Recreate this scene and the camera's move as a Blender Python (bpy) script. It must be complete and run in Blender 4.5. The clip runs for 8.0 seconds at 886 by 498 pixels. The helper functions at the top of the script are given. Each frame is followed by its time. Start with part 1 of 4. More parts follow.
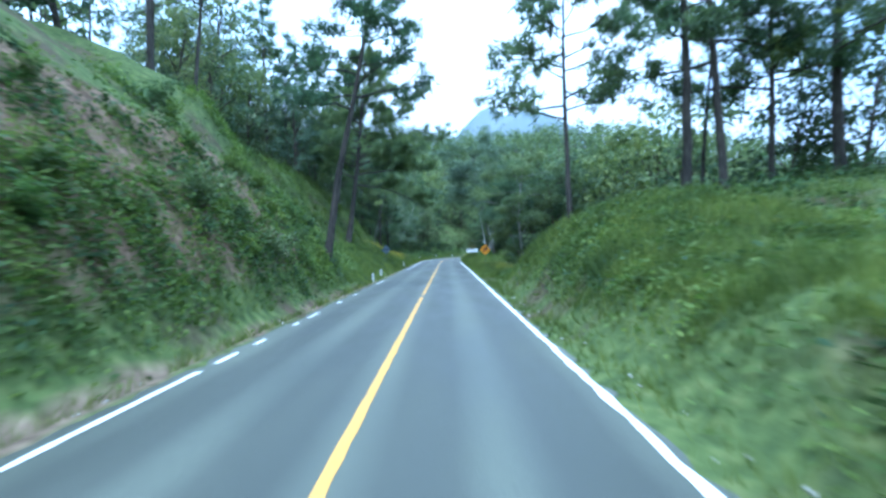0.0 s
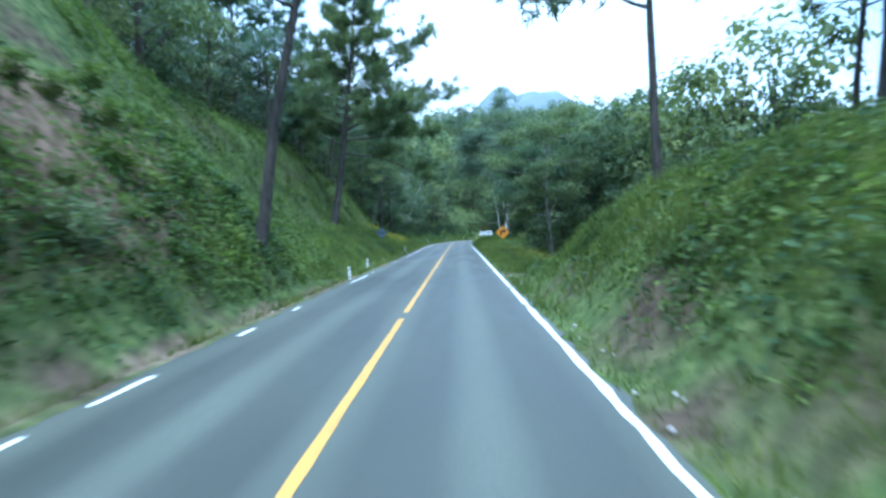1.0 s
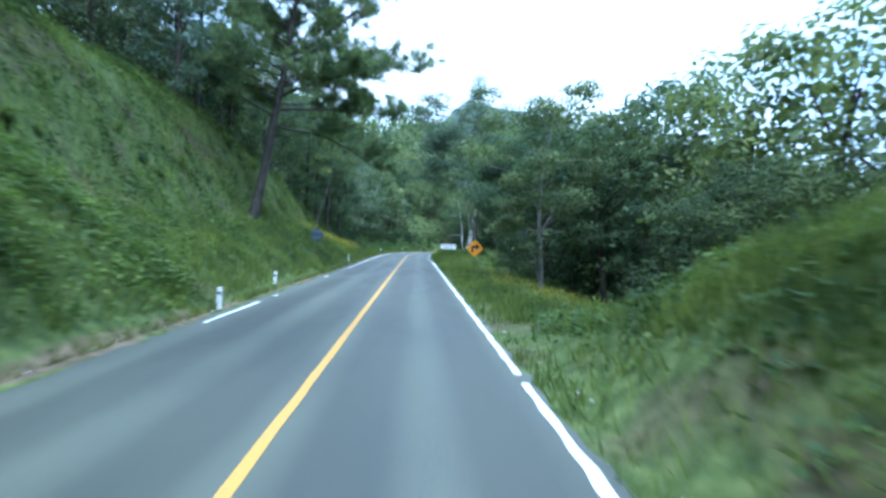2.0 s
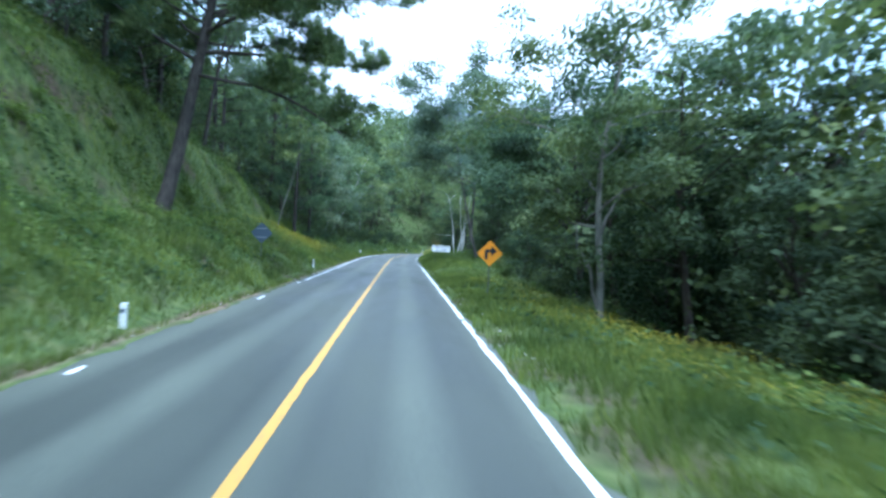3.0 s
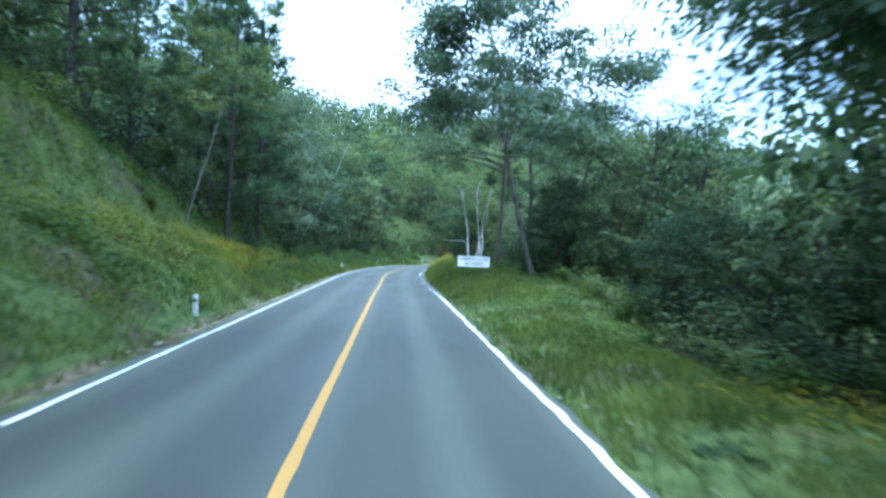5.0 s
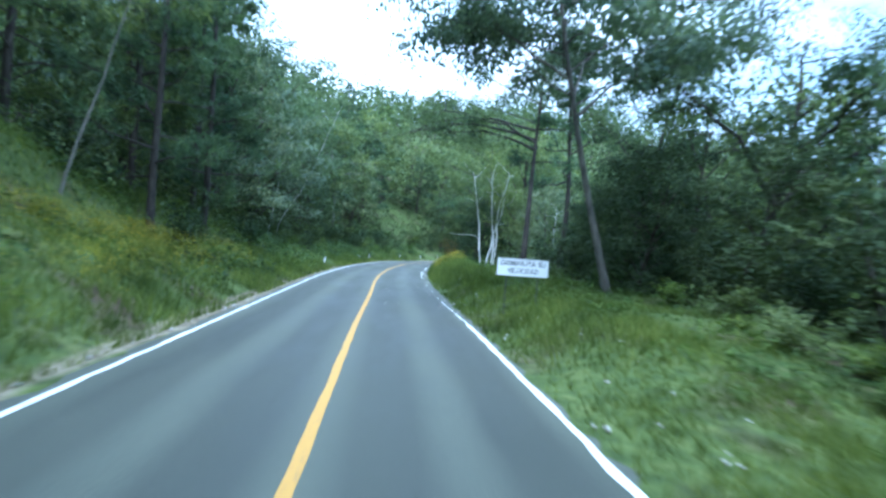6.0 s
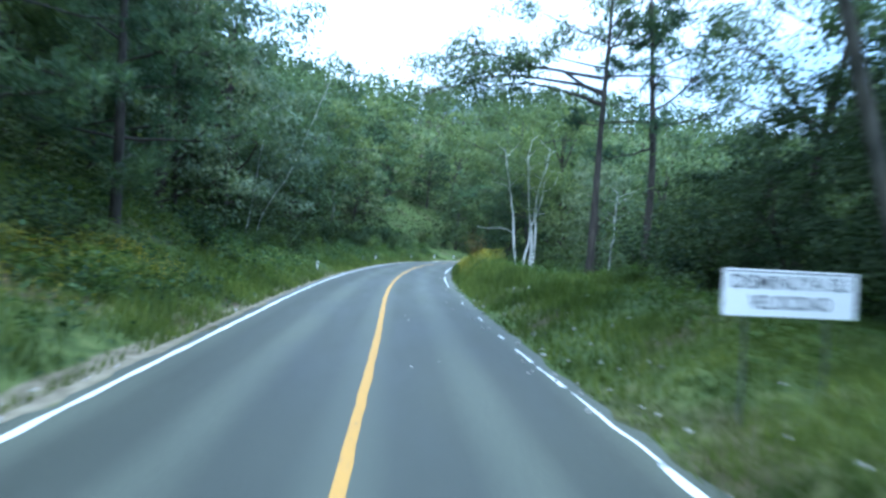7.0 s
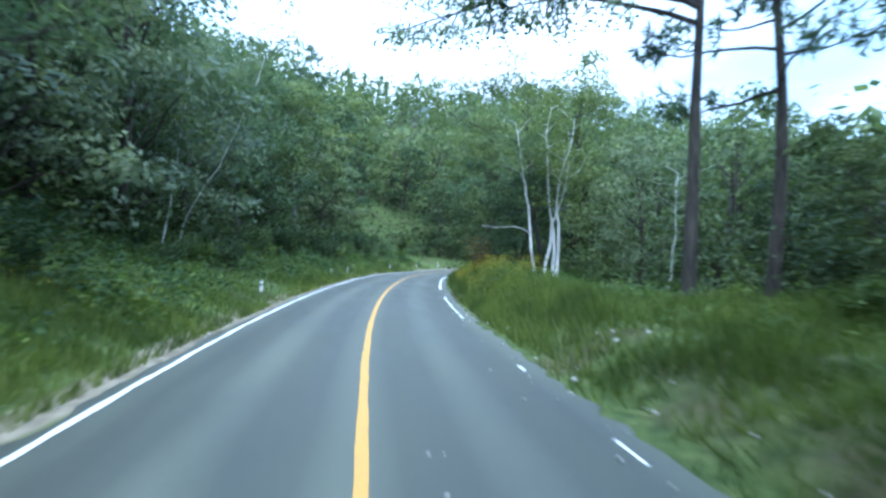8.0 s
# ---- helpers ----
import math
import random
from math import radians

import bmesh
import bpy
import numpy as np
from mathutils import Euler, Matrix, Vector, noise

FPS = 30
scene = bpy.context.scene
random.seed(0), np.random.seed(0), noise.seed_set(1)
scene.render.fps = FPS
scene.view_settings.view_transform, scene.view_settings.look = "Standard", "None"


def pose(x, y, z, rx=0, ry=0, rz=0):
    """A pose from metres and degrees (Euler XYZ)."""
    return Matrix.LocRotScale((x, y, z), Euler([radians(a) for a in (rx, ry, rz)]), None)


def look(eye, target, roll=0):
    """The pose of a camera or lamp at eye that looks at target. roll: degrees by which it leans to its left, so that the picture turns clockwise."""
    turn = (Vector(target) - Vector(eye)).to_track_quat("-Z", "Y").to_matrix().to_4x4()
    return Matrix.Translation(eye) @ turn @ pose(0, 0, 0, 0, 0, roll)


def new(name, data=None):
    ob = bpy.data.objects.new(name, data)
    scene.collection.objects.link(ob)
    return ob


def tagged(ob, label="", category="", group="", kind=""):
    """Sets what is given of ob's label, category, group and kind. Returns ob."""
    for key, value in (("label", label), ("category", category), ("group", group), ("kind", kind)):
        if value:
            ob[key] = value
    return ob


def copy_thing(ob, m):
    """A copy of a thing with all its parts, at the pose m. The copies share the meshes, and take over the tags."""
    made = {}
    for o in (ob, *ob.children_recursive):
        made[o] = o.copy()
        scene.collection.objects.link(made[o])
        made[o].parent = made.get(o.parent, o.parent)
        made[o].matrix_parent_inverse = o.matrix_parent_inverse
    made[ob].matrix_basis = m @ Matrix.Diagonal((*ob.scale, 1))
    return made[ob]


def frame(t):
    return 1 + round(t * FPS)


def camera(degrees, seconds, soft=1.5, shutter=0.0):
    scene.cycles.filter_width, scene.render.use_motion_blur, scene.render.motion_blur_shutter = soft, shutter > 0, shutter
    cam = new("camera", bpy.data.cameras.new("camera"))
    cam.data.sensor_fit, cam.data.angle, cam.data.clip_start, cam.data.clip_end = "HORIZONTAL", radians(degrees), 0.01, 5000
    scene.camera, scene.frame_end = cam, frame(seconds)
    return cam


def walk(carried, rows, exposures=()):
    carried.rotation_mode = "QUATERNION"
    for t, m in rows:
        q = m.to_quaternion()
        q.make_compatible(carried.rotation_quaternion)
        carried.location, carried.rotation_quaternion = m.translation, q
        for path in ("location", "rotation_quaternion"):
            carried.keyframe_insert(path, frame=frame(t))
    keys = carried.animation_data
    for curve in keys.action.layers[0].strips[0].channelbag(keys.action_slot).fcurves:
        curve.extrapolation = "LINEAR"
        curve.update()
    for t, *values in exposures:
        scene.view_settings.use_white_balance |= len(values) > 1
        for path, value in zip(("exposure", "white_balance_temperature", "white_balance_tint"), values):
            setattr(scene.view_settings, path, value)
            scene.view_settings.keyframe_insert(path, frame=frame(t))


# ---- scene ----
cam = camera(74.0, 8.0, 2.8, 0.5)
PATH = [
    (0, (1.166, 0.711, 2.049), (1.152, 2.711, 2.051), -1.9),
    (0.5, (1.382, 6.483, 2.037), (1.305, 8.481, 2.041), -3.2),
    (1, (1.475, 12.311, 2.056), (1.418, 14.309, 2.0), -2.2),
    (1.2, (1.475, 14.669, 2.064), (1.444, 16.669, 2.036), -1.9),
    (2.3, (1.41, 27.78, 2.127), (1.518, 29.777, 2.113), 3.8),
    (2.5, (1.373, 30.158, 2.127), (1.509, 32.154, 2.124), 2.6),
    (3, (1.347, 36.06, 2.15), (1.489, 38.055, 2.135), 3.1),
    (3.5, (1.306, 41.859, 2.136), (1.452, 43.854, 2.148), 1.4),
    (4, (1.195, 47.685, 2.129), (1.351, 49.679, 2.165), 2.9),
    (4.5, (1.03, 53.543, 2.105), (1.205, 55.536, 2.108), 3.3),
    (4.7, (0.978, 55.874, 2.101), (1.147, 57.867, 2.108), 2.9),
    (5.8, (0.762, 68.659, 2.186), (0.926, 70.652, 2.208), 2.0),
    (6, (0.713, 70.974, 2.187), (0.899, 72.966, 2.184), 4.3),
    (6.5, (0.547, 76.803, 2.158), (0.755, 78.792, 2.163), 2.9),
    (7, (0.377, 82.59, 2.121), (0.541, 84.583, 2.109), 2.9),
    (7.5, (0.259, 88.263, 2.137), (0.49, 90.249, 2.107), 1.3),
    (8, (0.119, 93.835, 2.134), (0.373, 95.818, 2.145), 1.1),
]
EXPOSURE = [(0, 0.80, 4440, 6), (3, 0.88, 4680, 9), (4.5, 0.92, 4560, 7), (6, 0.84, 4560, 6), (7, 0.70, 4540, 6), (7.5, 0.66, 4500, 6), (8, 0.80, 4680, 9)]
walk(cam, [(t, look(eye, target, roll)) for t, eye, target, roll in PATH], EXPOSURE)

# ---- world, sun, exposure ----
world = bpy.data.worlds.new("overcast_sky")
scene.world = world
world.use_nodes = True
wn = world.node_tree.nodes
wl = world.node_tree.links
wn.clear()
w_out = wn.new("ShaderNodeOutputWorld")
w_bg = wn.new("ShaderNodeBackground")
w_sky = wn.new("ShaderNodeTexSky")
w_sky.sky_type = "NISHITA"
w_sky.sun_disc = False
w_sky.sun_elevation = radians(62)
w_sky.sun_rotation = radians(195)
w_map = wn.new("ShaderNodeTexCoord")
w_scale = wn.new("ShaderNodeMapping")
w_scale.inputs["Scale"].default_value = (1.0, 1.0, 2.6)
w_noise = wn.new("ShaderNodeTexNoise")
w_noise.inputs["Scale"].default_value = 2.2
w_noise.inputs["Detail"].default_value = 5.0
w_ramp = wn.new("ShaderNodeValToRGB")
w_ramp.color_ramp.elements[0].position = 0.30
w_ramp.color_ramp.elements[0].color = (6.6, 8.6, 10.2, 1)
w_ramp.color_ramp.elements[1].position = 0.62
w_ramp.color_ramp.elements[1].color = (13.0, 13.8, 14.2, 1)
w_mix = wn.new("ShaderNodeMixRGB")
w_mix.inputs[0].default_value = 0.88
wl.new(w_map.outputs["Generated"], w_scale.inputs["Vector"])
wl.new(w_scale.outputs[0], w_noise.inputs["Vector"])
wl.new(w_noise.outputs["Fac"], w_ramp.inputs[0])
wl.new(w_sky.outputs[0], w_mix.inputs[1])
wl.new(w_ramp.outputs[0], w_mix.inputs[2])
# an overcast sky is about three times as bright overhead as at the horizon
w_split = wn.new("ShaderNodeSeparateXYZ")
w_rise = wn.new("ShaderNodeMapRange")
w_rise.inputs["From Min"].default_value = 0.0
w_rise.inputs["From Max"].default_value = 1.0
w_rise.inputs["To Min"].default_value = 0.46
w_rise.inputs["To Max"].default_value = 1.42
w_dome = wn.new("ShaderNodeMixRGB")
w_dome.blend_type = "MULTIPLY"
w_dome.inputs[0].default_value = 1.0
wl.new(w_map.outputs["Generated"], w_split.inputs[0])
wl.new(w_split.outputs["Z"], w_rise.inputs["Value"])
wl.new(w_mix.outputs[0], w_dome.inputs[1])
wl.new(w_rise.outputs[0], w_dome.inputs[2])
wl.new(w_dome.outputs[0], w_bg.inputs["Color"])
w_bg.inputs["Strength"].default_value = 0.15
wl.new(w_bg.outputs[0], w_out.inputs["Surface"])

sun = new("sun", bpy.data.lights.new("sun", "SUN"))
sun.data.energy = 2.2
sun.data.angle = radians(25)
sun.data.color = (1.0, 0.97, 0.92)
sun.matrix_world = look((0, 0, 50), (6.9, 25.7, 0))

# ---- materials ----


def material(name, rough=0.8, metal=0.0, spec=0.3):
    m = bpy.data.materials.new(name)
    m.use_nodes = True
    b = m.node_tree.nodes["Principled BSDF"]
    b.inputs["Roughness"].default_value = rough
    b.inputs["Metallic"].default_value = metal
    b.inputs["Specular IOR Level"].default_value = spec
    return m, m.node_tree.nodes, m.node_tree.links, b


def rgb(c):
    return (c[0], c[1], c[2], 1.0)


def noise_node(nodes, links, scale, detail=4.0, coord="Object", stretch=None):
    tc = nodes.new("ShaderNodeTexCoord")
    n = nodes.new("ShaderNodeTexNoise")
    n.inputs["Scale"].default_value = scale
    n.inputs["Detail"].default_value = detail
    if stretch:
        mp = nodes.new("ShaderNodeMapping")
        mp.inputs["Scale"].default_value = stretch
        links.new(tc.outputs[coord], mp.inputs["Vector"])
        links.new(mp.outputs[0], n.inputs["Vector"])
    else:
        links.new(tc.outputs[coord], n.inputs["Vector"])
    return n


def ramp_node(nodes, links, fac, stops):
    r = nodes.new("ShaderNodeValToRGB")
    e = r.color_ramp.elements
    e[0].position, e[0].color = stops[0][0], rgb(stops[0][1])
    e[1].position, e[1].color = stops[-1][0], rgb(stops[-1][1])
    for p, c in stops[1:-1]:
        x = e.new(p)
        x.color = rgb(c)
    links.new(fac, r.inputs[0])
    return r


def mix_node(nodes, links, fac, a, b, mode="MIX"):
    m = nodes.new("ShaderNodeMixRGB")
    m.blend_type = mode
    for socket, v in zip(m.inputs, (fac, a, b)):
        if isinstance(v, (int, float)):
            socket.default_value = v
        elif isinstance(v, tuple):
            socket.default_value = rgb(v)
        else:
            links.new(v, socket)
    return m


def bump_node(nodes, links, bsdf, height, strength=0.3, distance=0.02):
    b = nodes.new("ShaderNodeBump")
    b.inputs["Strength"].default_value = strength
    b.inputs["Distance"].default_value = distance
    links.new(height, b.inputs["Height"])
    links.new(b.outputs[0], bsdf.inputs["Normal"])


def foliage(name, dark, mid, light, through_light=0.42, rough=0.55):
    """Leaves: each leaf varies by island, each plant by its own random; some light passes through."""
    m, n, l, b = material(name, rough, 0.0, 0.12)
    geo = n.new("ShaderNodeNewGeometry")
    info = n.new("ShaderNodeObjectInfo")
    r = ramp_node(n, l, geo.outputs["Random Per Island"], [(0.0, dark), (0.55, mid), (1.0, light)])
    ns = noise_node(n, l, 0.5, 2.0)
    patch = ramp_node(n, l, ns.outputs["Fac"], [(0.30, (0.50, 0.58, 0.60)), (0.70, (1.42, 1.36, 1.08))])
    c1 = mix_node(n, l, 1.0, r.outputs[0], patch.outputs[0], "MULTIPLY")
    tint = ramp_node(n, l, info.outputs["Random"], [(0.0, (0.66, 0.78, 0.84)), (0.5, (1.0, 1.0, 1.0)), (1.0, (1.32, 1.24, 0.92))])
    c2 = mix_node(n, l, 1.0, c1.outputs[0], tint.outputs[0], "MULTIPLY")
    l.new(c2.outputs[0], b.inputs["Base Color"])
    tr = n.new("ShaderNodeBsdfTranslucent")
    warm = mix_node(n, l, 1.0, c2.outputs[0], (1.15, 1.2, 0.7), "MULTIPLY")
    l.new(warm.outputs[0], tr.inputs["Color"])
    mx = n.new("ShaderNodeMixShader")
    mx.inputs[0].default_value = through_light
    l.new(b.outputs[0], mx.inputs[1])
    l.new(tr.outputs[0], mx.inputs[2])
    l.new(mx.outputs[0], n["Material Output"].inputs["Surface"])
    return m


def bark(name, dark, light, scale=9.0, strength=0.8):
    m, n, l, b = material(name, 0.9, 0.0, 0.2)
    ns = noise_node(n, l, scale, 6.0, "Object", (1.0, 1.0, 0.22))
    big = noise_node(n, l, 0.9, 3.0)
    r = ramp_node(n, l, ns.outputs["Fac"], [(0.3, dark), (0.68, light)])
    p = ramp_node(n, l, big.outputs["Fac"], [(0.35, (0.7, 0.72, 0.7)), (0.7, (1.2, 1.15, 1.1))])
    c = mix_node(n, l, 1.0, r.outputs[0], p.outputs[0], "MULTIPLY")
    l.new(c.outputs[0], b.inputs["Base Color"])
    bump_node(n, l, b, ns.outputs["Fac"], strength, 0.03)
    return m


M_LEAF = foliage("broad_leaves", (0.080, 0.110, 0.062), (0.115, 0.152, 0.082), (0.160, 0.196, 0.110), 0.38, 0.65)
M_LEAF_PALE = foliage("pale_leaves", (0.116, 0.148, 0.108), (0.158, 0.194, 0.142), (0.212, 0.244, 0.185), 0.38, 0.6)
# about half as bright as broad_leaves: the wood's shade is put into the colour
M_LEAF_DARK = foliage("shade_darkened_leaves", (0.038, 0.056, 0.031), (0.057, 0.081, 0.043), (0.085, 0.112, 0.060), 0.32, 0.7)
M_WEED_DARK = foliage("dark_weed_leaves", (0.044, 0.072, 0.032), (0.070, 0.108, 0.046), (0.108, 0.148, 0.066), 0.32, 0.6)
M_NEEDLE = foliage("pine_needles", (0.068, 0.104, 0.066), (0.112, 0.156, 0.094), (0.170, 0.214, 0.124), 0.40)
M_WEED = foliage("weed_leaves", (0.066, 0.104, 0.030), (0.112, 0.160, 0.044), (0.180, 0.225, 0.070))
M_GRASS = foliage("grass_blades", (0.068, 0.098, 0.028), (0.110, 0.148, 0.042), (0.168, 0.200, 0.068))
M_RUST = foliage("rust_leaves", (0.120, 0.070, 0.030), (0.185, 0.110, 0.045), (0.250, 0.165, 0.060), 0.35, 0.65)
M_FLOWER = foliage("yellow_flowers", (0.36, 0.27, 0.02), (0.50, 0.37, 0.025), (0.62, 0.46, 0.04), 0.3)
M_BARK = bark("grey_brown_bark", (0.030, 0.026, 0.022), (0.095, 0.082, 0.068))
M_BARK_DARK = bark("dark_bark", (0.028, 0.025, 0.022), (0.084, 0.075, 0.064))
M_BARK_PALE = bark("pale_grey_bark", (0.11, 0.11, 0.095), (0.26, 0.25, 0.22), 6.0, 0.4)
M_BARK_GREY = bark("grey_bark", (0.065, 0.062, 0.054), (0.17, 0.16, 0.14), 7.0, 0.5)
M_BIRCH = bark("white_bark", (0.38, 0.38, 0.36), (0.80, 0.80, 0.77), 3.0, 0.25)


def ground_material():
    m, n, l, b = material("forest_ground", 0.95, 0.0, 0.1)
    fine = noise_node(n, l, 3.0, 8.0)
    mid = noise_node(n, l, 0.35, 4.0)
    green = ramp_node(n, l, fine.outputs["Fac"], [(0.3, (0.042, 0.062, 0.020)), (0.55, (0.088, 0.116, 0.034)), (0.75, (0.140, 0.158, 0.054))])
    litter = ramp_node(n, l, fine.outputs["Fac"], [(0.3, (0.045, 0.033, 0.022)), (0.7, (0.115, 0.085, 0.055))])
    soil = ramp_node(n, l, fine.outputs["Fac"], [(0.3, (0.070, 0.046, 0.028)), (0.7, (0.215, 0.150, 0.096))])
    cover = ramp_node(n, l, mid.outputs["Fac"], [(0.30, (0, 0, 0)), (0.48, (1, 1, 1))])
    c1 = mix_node(n, l, cover.outputs[0], litter.outputs[0], green.outputs[0])
    at = n.new("ShaderNodeAttribute")
    at.attribute_name = "soil"
    ragged = mix_node(n, l, 1.0, at.outputs["Fac"], mid.outputs["Fac"], "ADD")
    edge = ramp_node(n, l, ragged.outputs[0], [(0.80, (0, 0, 0)), (1.05, (1, 1, 1))])
    tan = ramp_node(n, l, fine.outputs["Fac"], [(0.3, (0.13, 0.11, 0.075)), (0.7, (0.30, 0.26, 0.18))])
    shoulder = n.new("ShaderNodeAttribute")
    shoulder.attribute_name = "shoulder"
    earth = mix_node(n, l, shoulder.outputs["Fac"], soil.outputs[0], tan.outputs[0])
    c2 = mix_node(n, l, edge.outputs[0], c1.outputs[0], earth.outputs[0])
    l.new(c2.outputs[0], b.inputs["Base Color"])
    bump_node(n, l, b, fine.outputs["Fac"], 0.9, 0.12)
    return m


def asphalt_material():
    m, n, l, b = material("worn_asphalt", 0.62, 0.0, 0.45)
    uv = n.new("ShaderNodeUVMap")
    sep = n.new("ShaderNodeSeparateXYZ")
    l.new(uv.outputs[0], sep.inputs[0])
    grain = noise_node(n, l, 55.0, 6.0)
    mid = noise_node(n, l, 0.7, 5.0, "Object", (1.0, 0.18, 1.0))
    base = ramp_node(n, l, grain.outputs["Fac"], [(0.3, (0.0475, 0.0520, 0.0370)), (0.7, (0.095, 0.102, 0.074))])
    patch = ramp_node(n, l, mid.outputs["Fac"], [(0.30, (0.72, 0.73, 0.75)), (0.70, (1.18, 1.17, 1.15))])
    # oil and tyre wear run along the lanes
    wave = n.new("ShaderNodeMath")
    wave.operation = "MULTIPLY"
    wave.inputs[1].default_value = 2 * math.pi / 1.68
    l.new(sep.outputs["X"], wave.inputs[0])
    cosn = n.new("ShaderNodeMath")
    cosn.operation = "COSINE"
    l.new(wave.outputs[0], cosn.inputs[0])
    wob = mix_node(n, l, 0.35, cosn.outputs[0], mid.outputs["Fac"])
    lanes = ramp_node(n, l, wob.outputs[0], [(0.0, (0.74, 0.74, 0.75)), (0.8, (1.14, 1.14, 1.13))])
    c1 = mix_node(n, l, 1.0, base.outputs[0], patch.outputs[0], "MULTIPLY")
    c2 = mix_node(n, l, 1.0, c1.outputs[0], lanes.outputs[0], "MULTIPLY")
    l.new(c2.outputs[0], b.inputs["Base Color"])
    rr = ramp_node(n, l, mid.outputs["Fac"], [(0.3, (0.50, 0.50, 0.50)), (0.7, (0.72, 0.72, 0.72))])
    l.new(rr.outputs[0], b.inputs["Roughness"])
    bump_node(n, l, b, grain.outputs["Fac"], 0.35, 0.01)
    return m


def paint_material(name, colour, worn, amount=0.5):
    m, n, l, b = material(name, 0.6, 0.0, 0.35)
    fine = noise_node(n, l, 14.0, 8.0)
    r = ramp_node(n, l, fine.outputs["Fac"], [(amount - 0.14, worn), (amount - 0.04, colour), (1.0, tuple(min(1, 1.1 * v) for v in colour))])
    l.new(r.outputs[0], b.inputs["Base Color"])
    bump_node(n, l, b, fine.outputs["Fac"], 0.2, 0.005)
    return m


M_GROUND = ground_material()
M_ASPHALT = asphalt_material()
M_YELLOW_LINE = paint_material("yellow_road_paint", (0.50, 0.275, 0.050), (0.22, 0.16, 0.09), 0.44)
M_WHITE_LINE = paint_material("white_road_paint", (0.72, 0.72, 0.70), (0.24, 0.24, 0.23), 0.42)
M_SIGN_YELLOW = paint_material("yellow_sign_sheeting", (0.66, 0.26, 0.003), (0.46, 0.18, 0.006), 0.30)
M_SIGN_BLACK = paint_material("black_sign_ink", (0.02, 0.02, 0.02), (0.05, 0.045, 0.04), 0.3)
M_SIGN_WHITE = paint_material("white_sign_sheeting", (0.74, 0.75, 0.74), (0.5, 0.5, 0.48), 0.32)
M_POST_WHITE = paint_material("white_post_paint", (0.74, 0.74, 0.72), (0.36, 0.34, 0.30), 0.40)
M_STEEL = material("galvanised_steel", 0.5, 0.8, 0.5)[0]
M_STEEL.node_tree.nodes["Principled BSDF"].inputs["Base Color"].default_value = (0.30, 0.32, 0.34, 1)
M_SIGN_BACK = paint_material("weathered_sign_back", (0.060, 0.085, 0.110), (0.045, 0.060, 0.075), 0.4)


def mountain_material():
    m, n, l, b = material("hazed_distant_slope", 1.0, 0.0, 0.0)
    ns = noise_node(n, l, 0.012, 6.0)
    # pale low-contrast blue-grey: the air's haze is painted into the slope colour
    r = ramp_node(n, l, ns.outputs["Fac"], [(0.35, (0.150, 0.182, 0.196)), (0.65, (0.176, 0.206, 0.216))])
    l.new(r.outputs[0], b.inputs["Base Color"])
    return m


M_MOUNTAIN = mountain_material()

# ---- geometry helpers ----


def mesh_object(name, verts, faces, mat, parent=None, label=""):
    me = bpy.data.meshes.new(name)
    verts = np.asarray(verts, np.float32).reshape(-1, 3)
    if isinstance(faces, np.ndarray):
        k = faces.shape[1]
        me.vertices.add(len(verts))
        me.vertices.foreach_set("co", verts.ravel())
        me.loops.add(faces.size)
        me.loops.foreach_set("vertex_index", faces.astype(np.int32).ravel())
        me.polygons.add(len(faces))
        me.polygons.foreach_set("loop_start", np.arange(0, faces.size, k, dtype=np.int32))
        me.update(calc_edges=True)
    else:
        me.from_pydata([tuple(map(float, v)) for v in verts], [], faces)
    me.materials.append(mat)
    ob = new(name, me)
    if parent:
        ob.parent = parent
    if label:
        tagged(ob, label)
    return ob


def smooth(ob):
    ob.data.polygons.foreach_set("use_smooth", np.ones(len(ob.data.polygons), dtype=bool))
    return ob


def part(name, bm, mat, parent, label=""):
    me = bpy.data.meshes.new(name)
    bm.to_mesh(me)
    bm.free()
    me.materials.append(mat)
    ob = new(name, me)
    ob.parent = parent
    if label:
        tagged(ob, label)
    return ob


def empty(name, m, label="", category="", group="", kind=""):
    ob = new(name)
    ob.empty_display_size = 0.2
    ob.matrix_basis = m
    return tagged(ob, label, category, group, kind)


def tubes(paths, most=6):
    """Tapered round limbs: each path is (points, radii)."""
    V, F, base = [], [], 0
    for pts, radii in paths:
        sides = most if radii[0] > 0.05 else 3
        pts = np.asarray(pts, float)
        t = np.gradient(pts, axis=0)
        t /= np.linalg.norm(t, axis=1)[:, None] + 1e-9
        side = np.cross(t, (0.31, 0.87, 0.13))
        side /= np.linalg.norm(side, axis=1)[:, None] + 1e-9
        up = np.cross(t, side)
        a = np.arange(sides) * 2 * math.pi / sides
        ring = side[:, None, :] * np.cos(a)[None, :, None] + up[:, None, :] * np.sin(a)[None, :, None]
        V.append((pts[:, None, :] + ring * np.asarray(radii)[:, None, None]).reshape(-1, 3))
        for i in range(len(pts) - 1):
            for j in range(sides):
                k = (j + 1) % sides
                F.append((base + i * sides + j, base + i * sides + k, base + (i + 1) * sides + k, base + (i + 1) * sides + j))
        base += len(pts) * sides
    return np.concatenate(V), np.array(F)


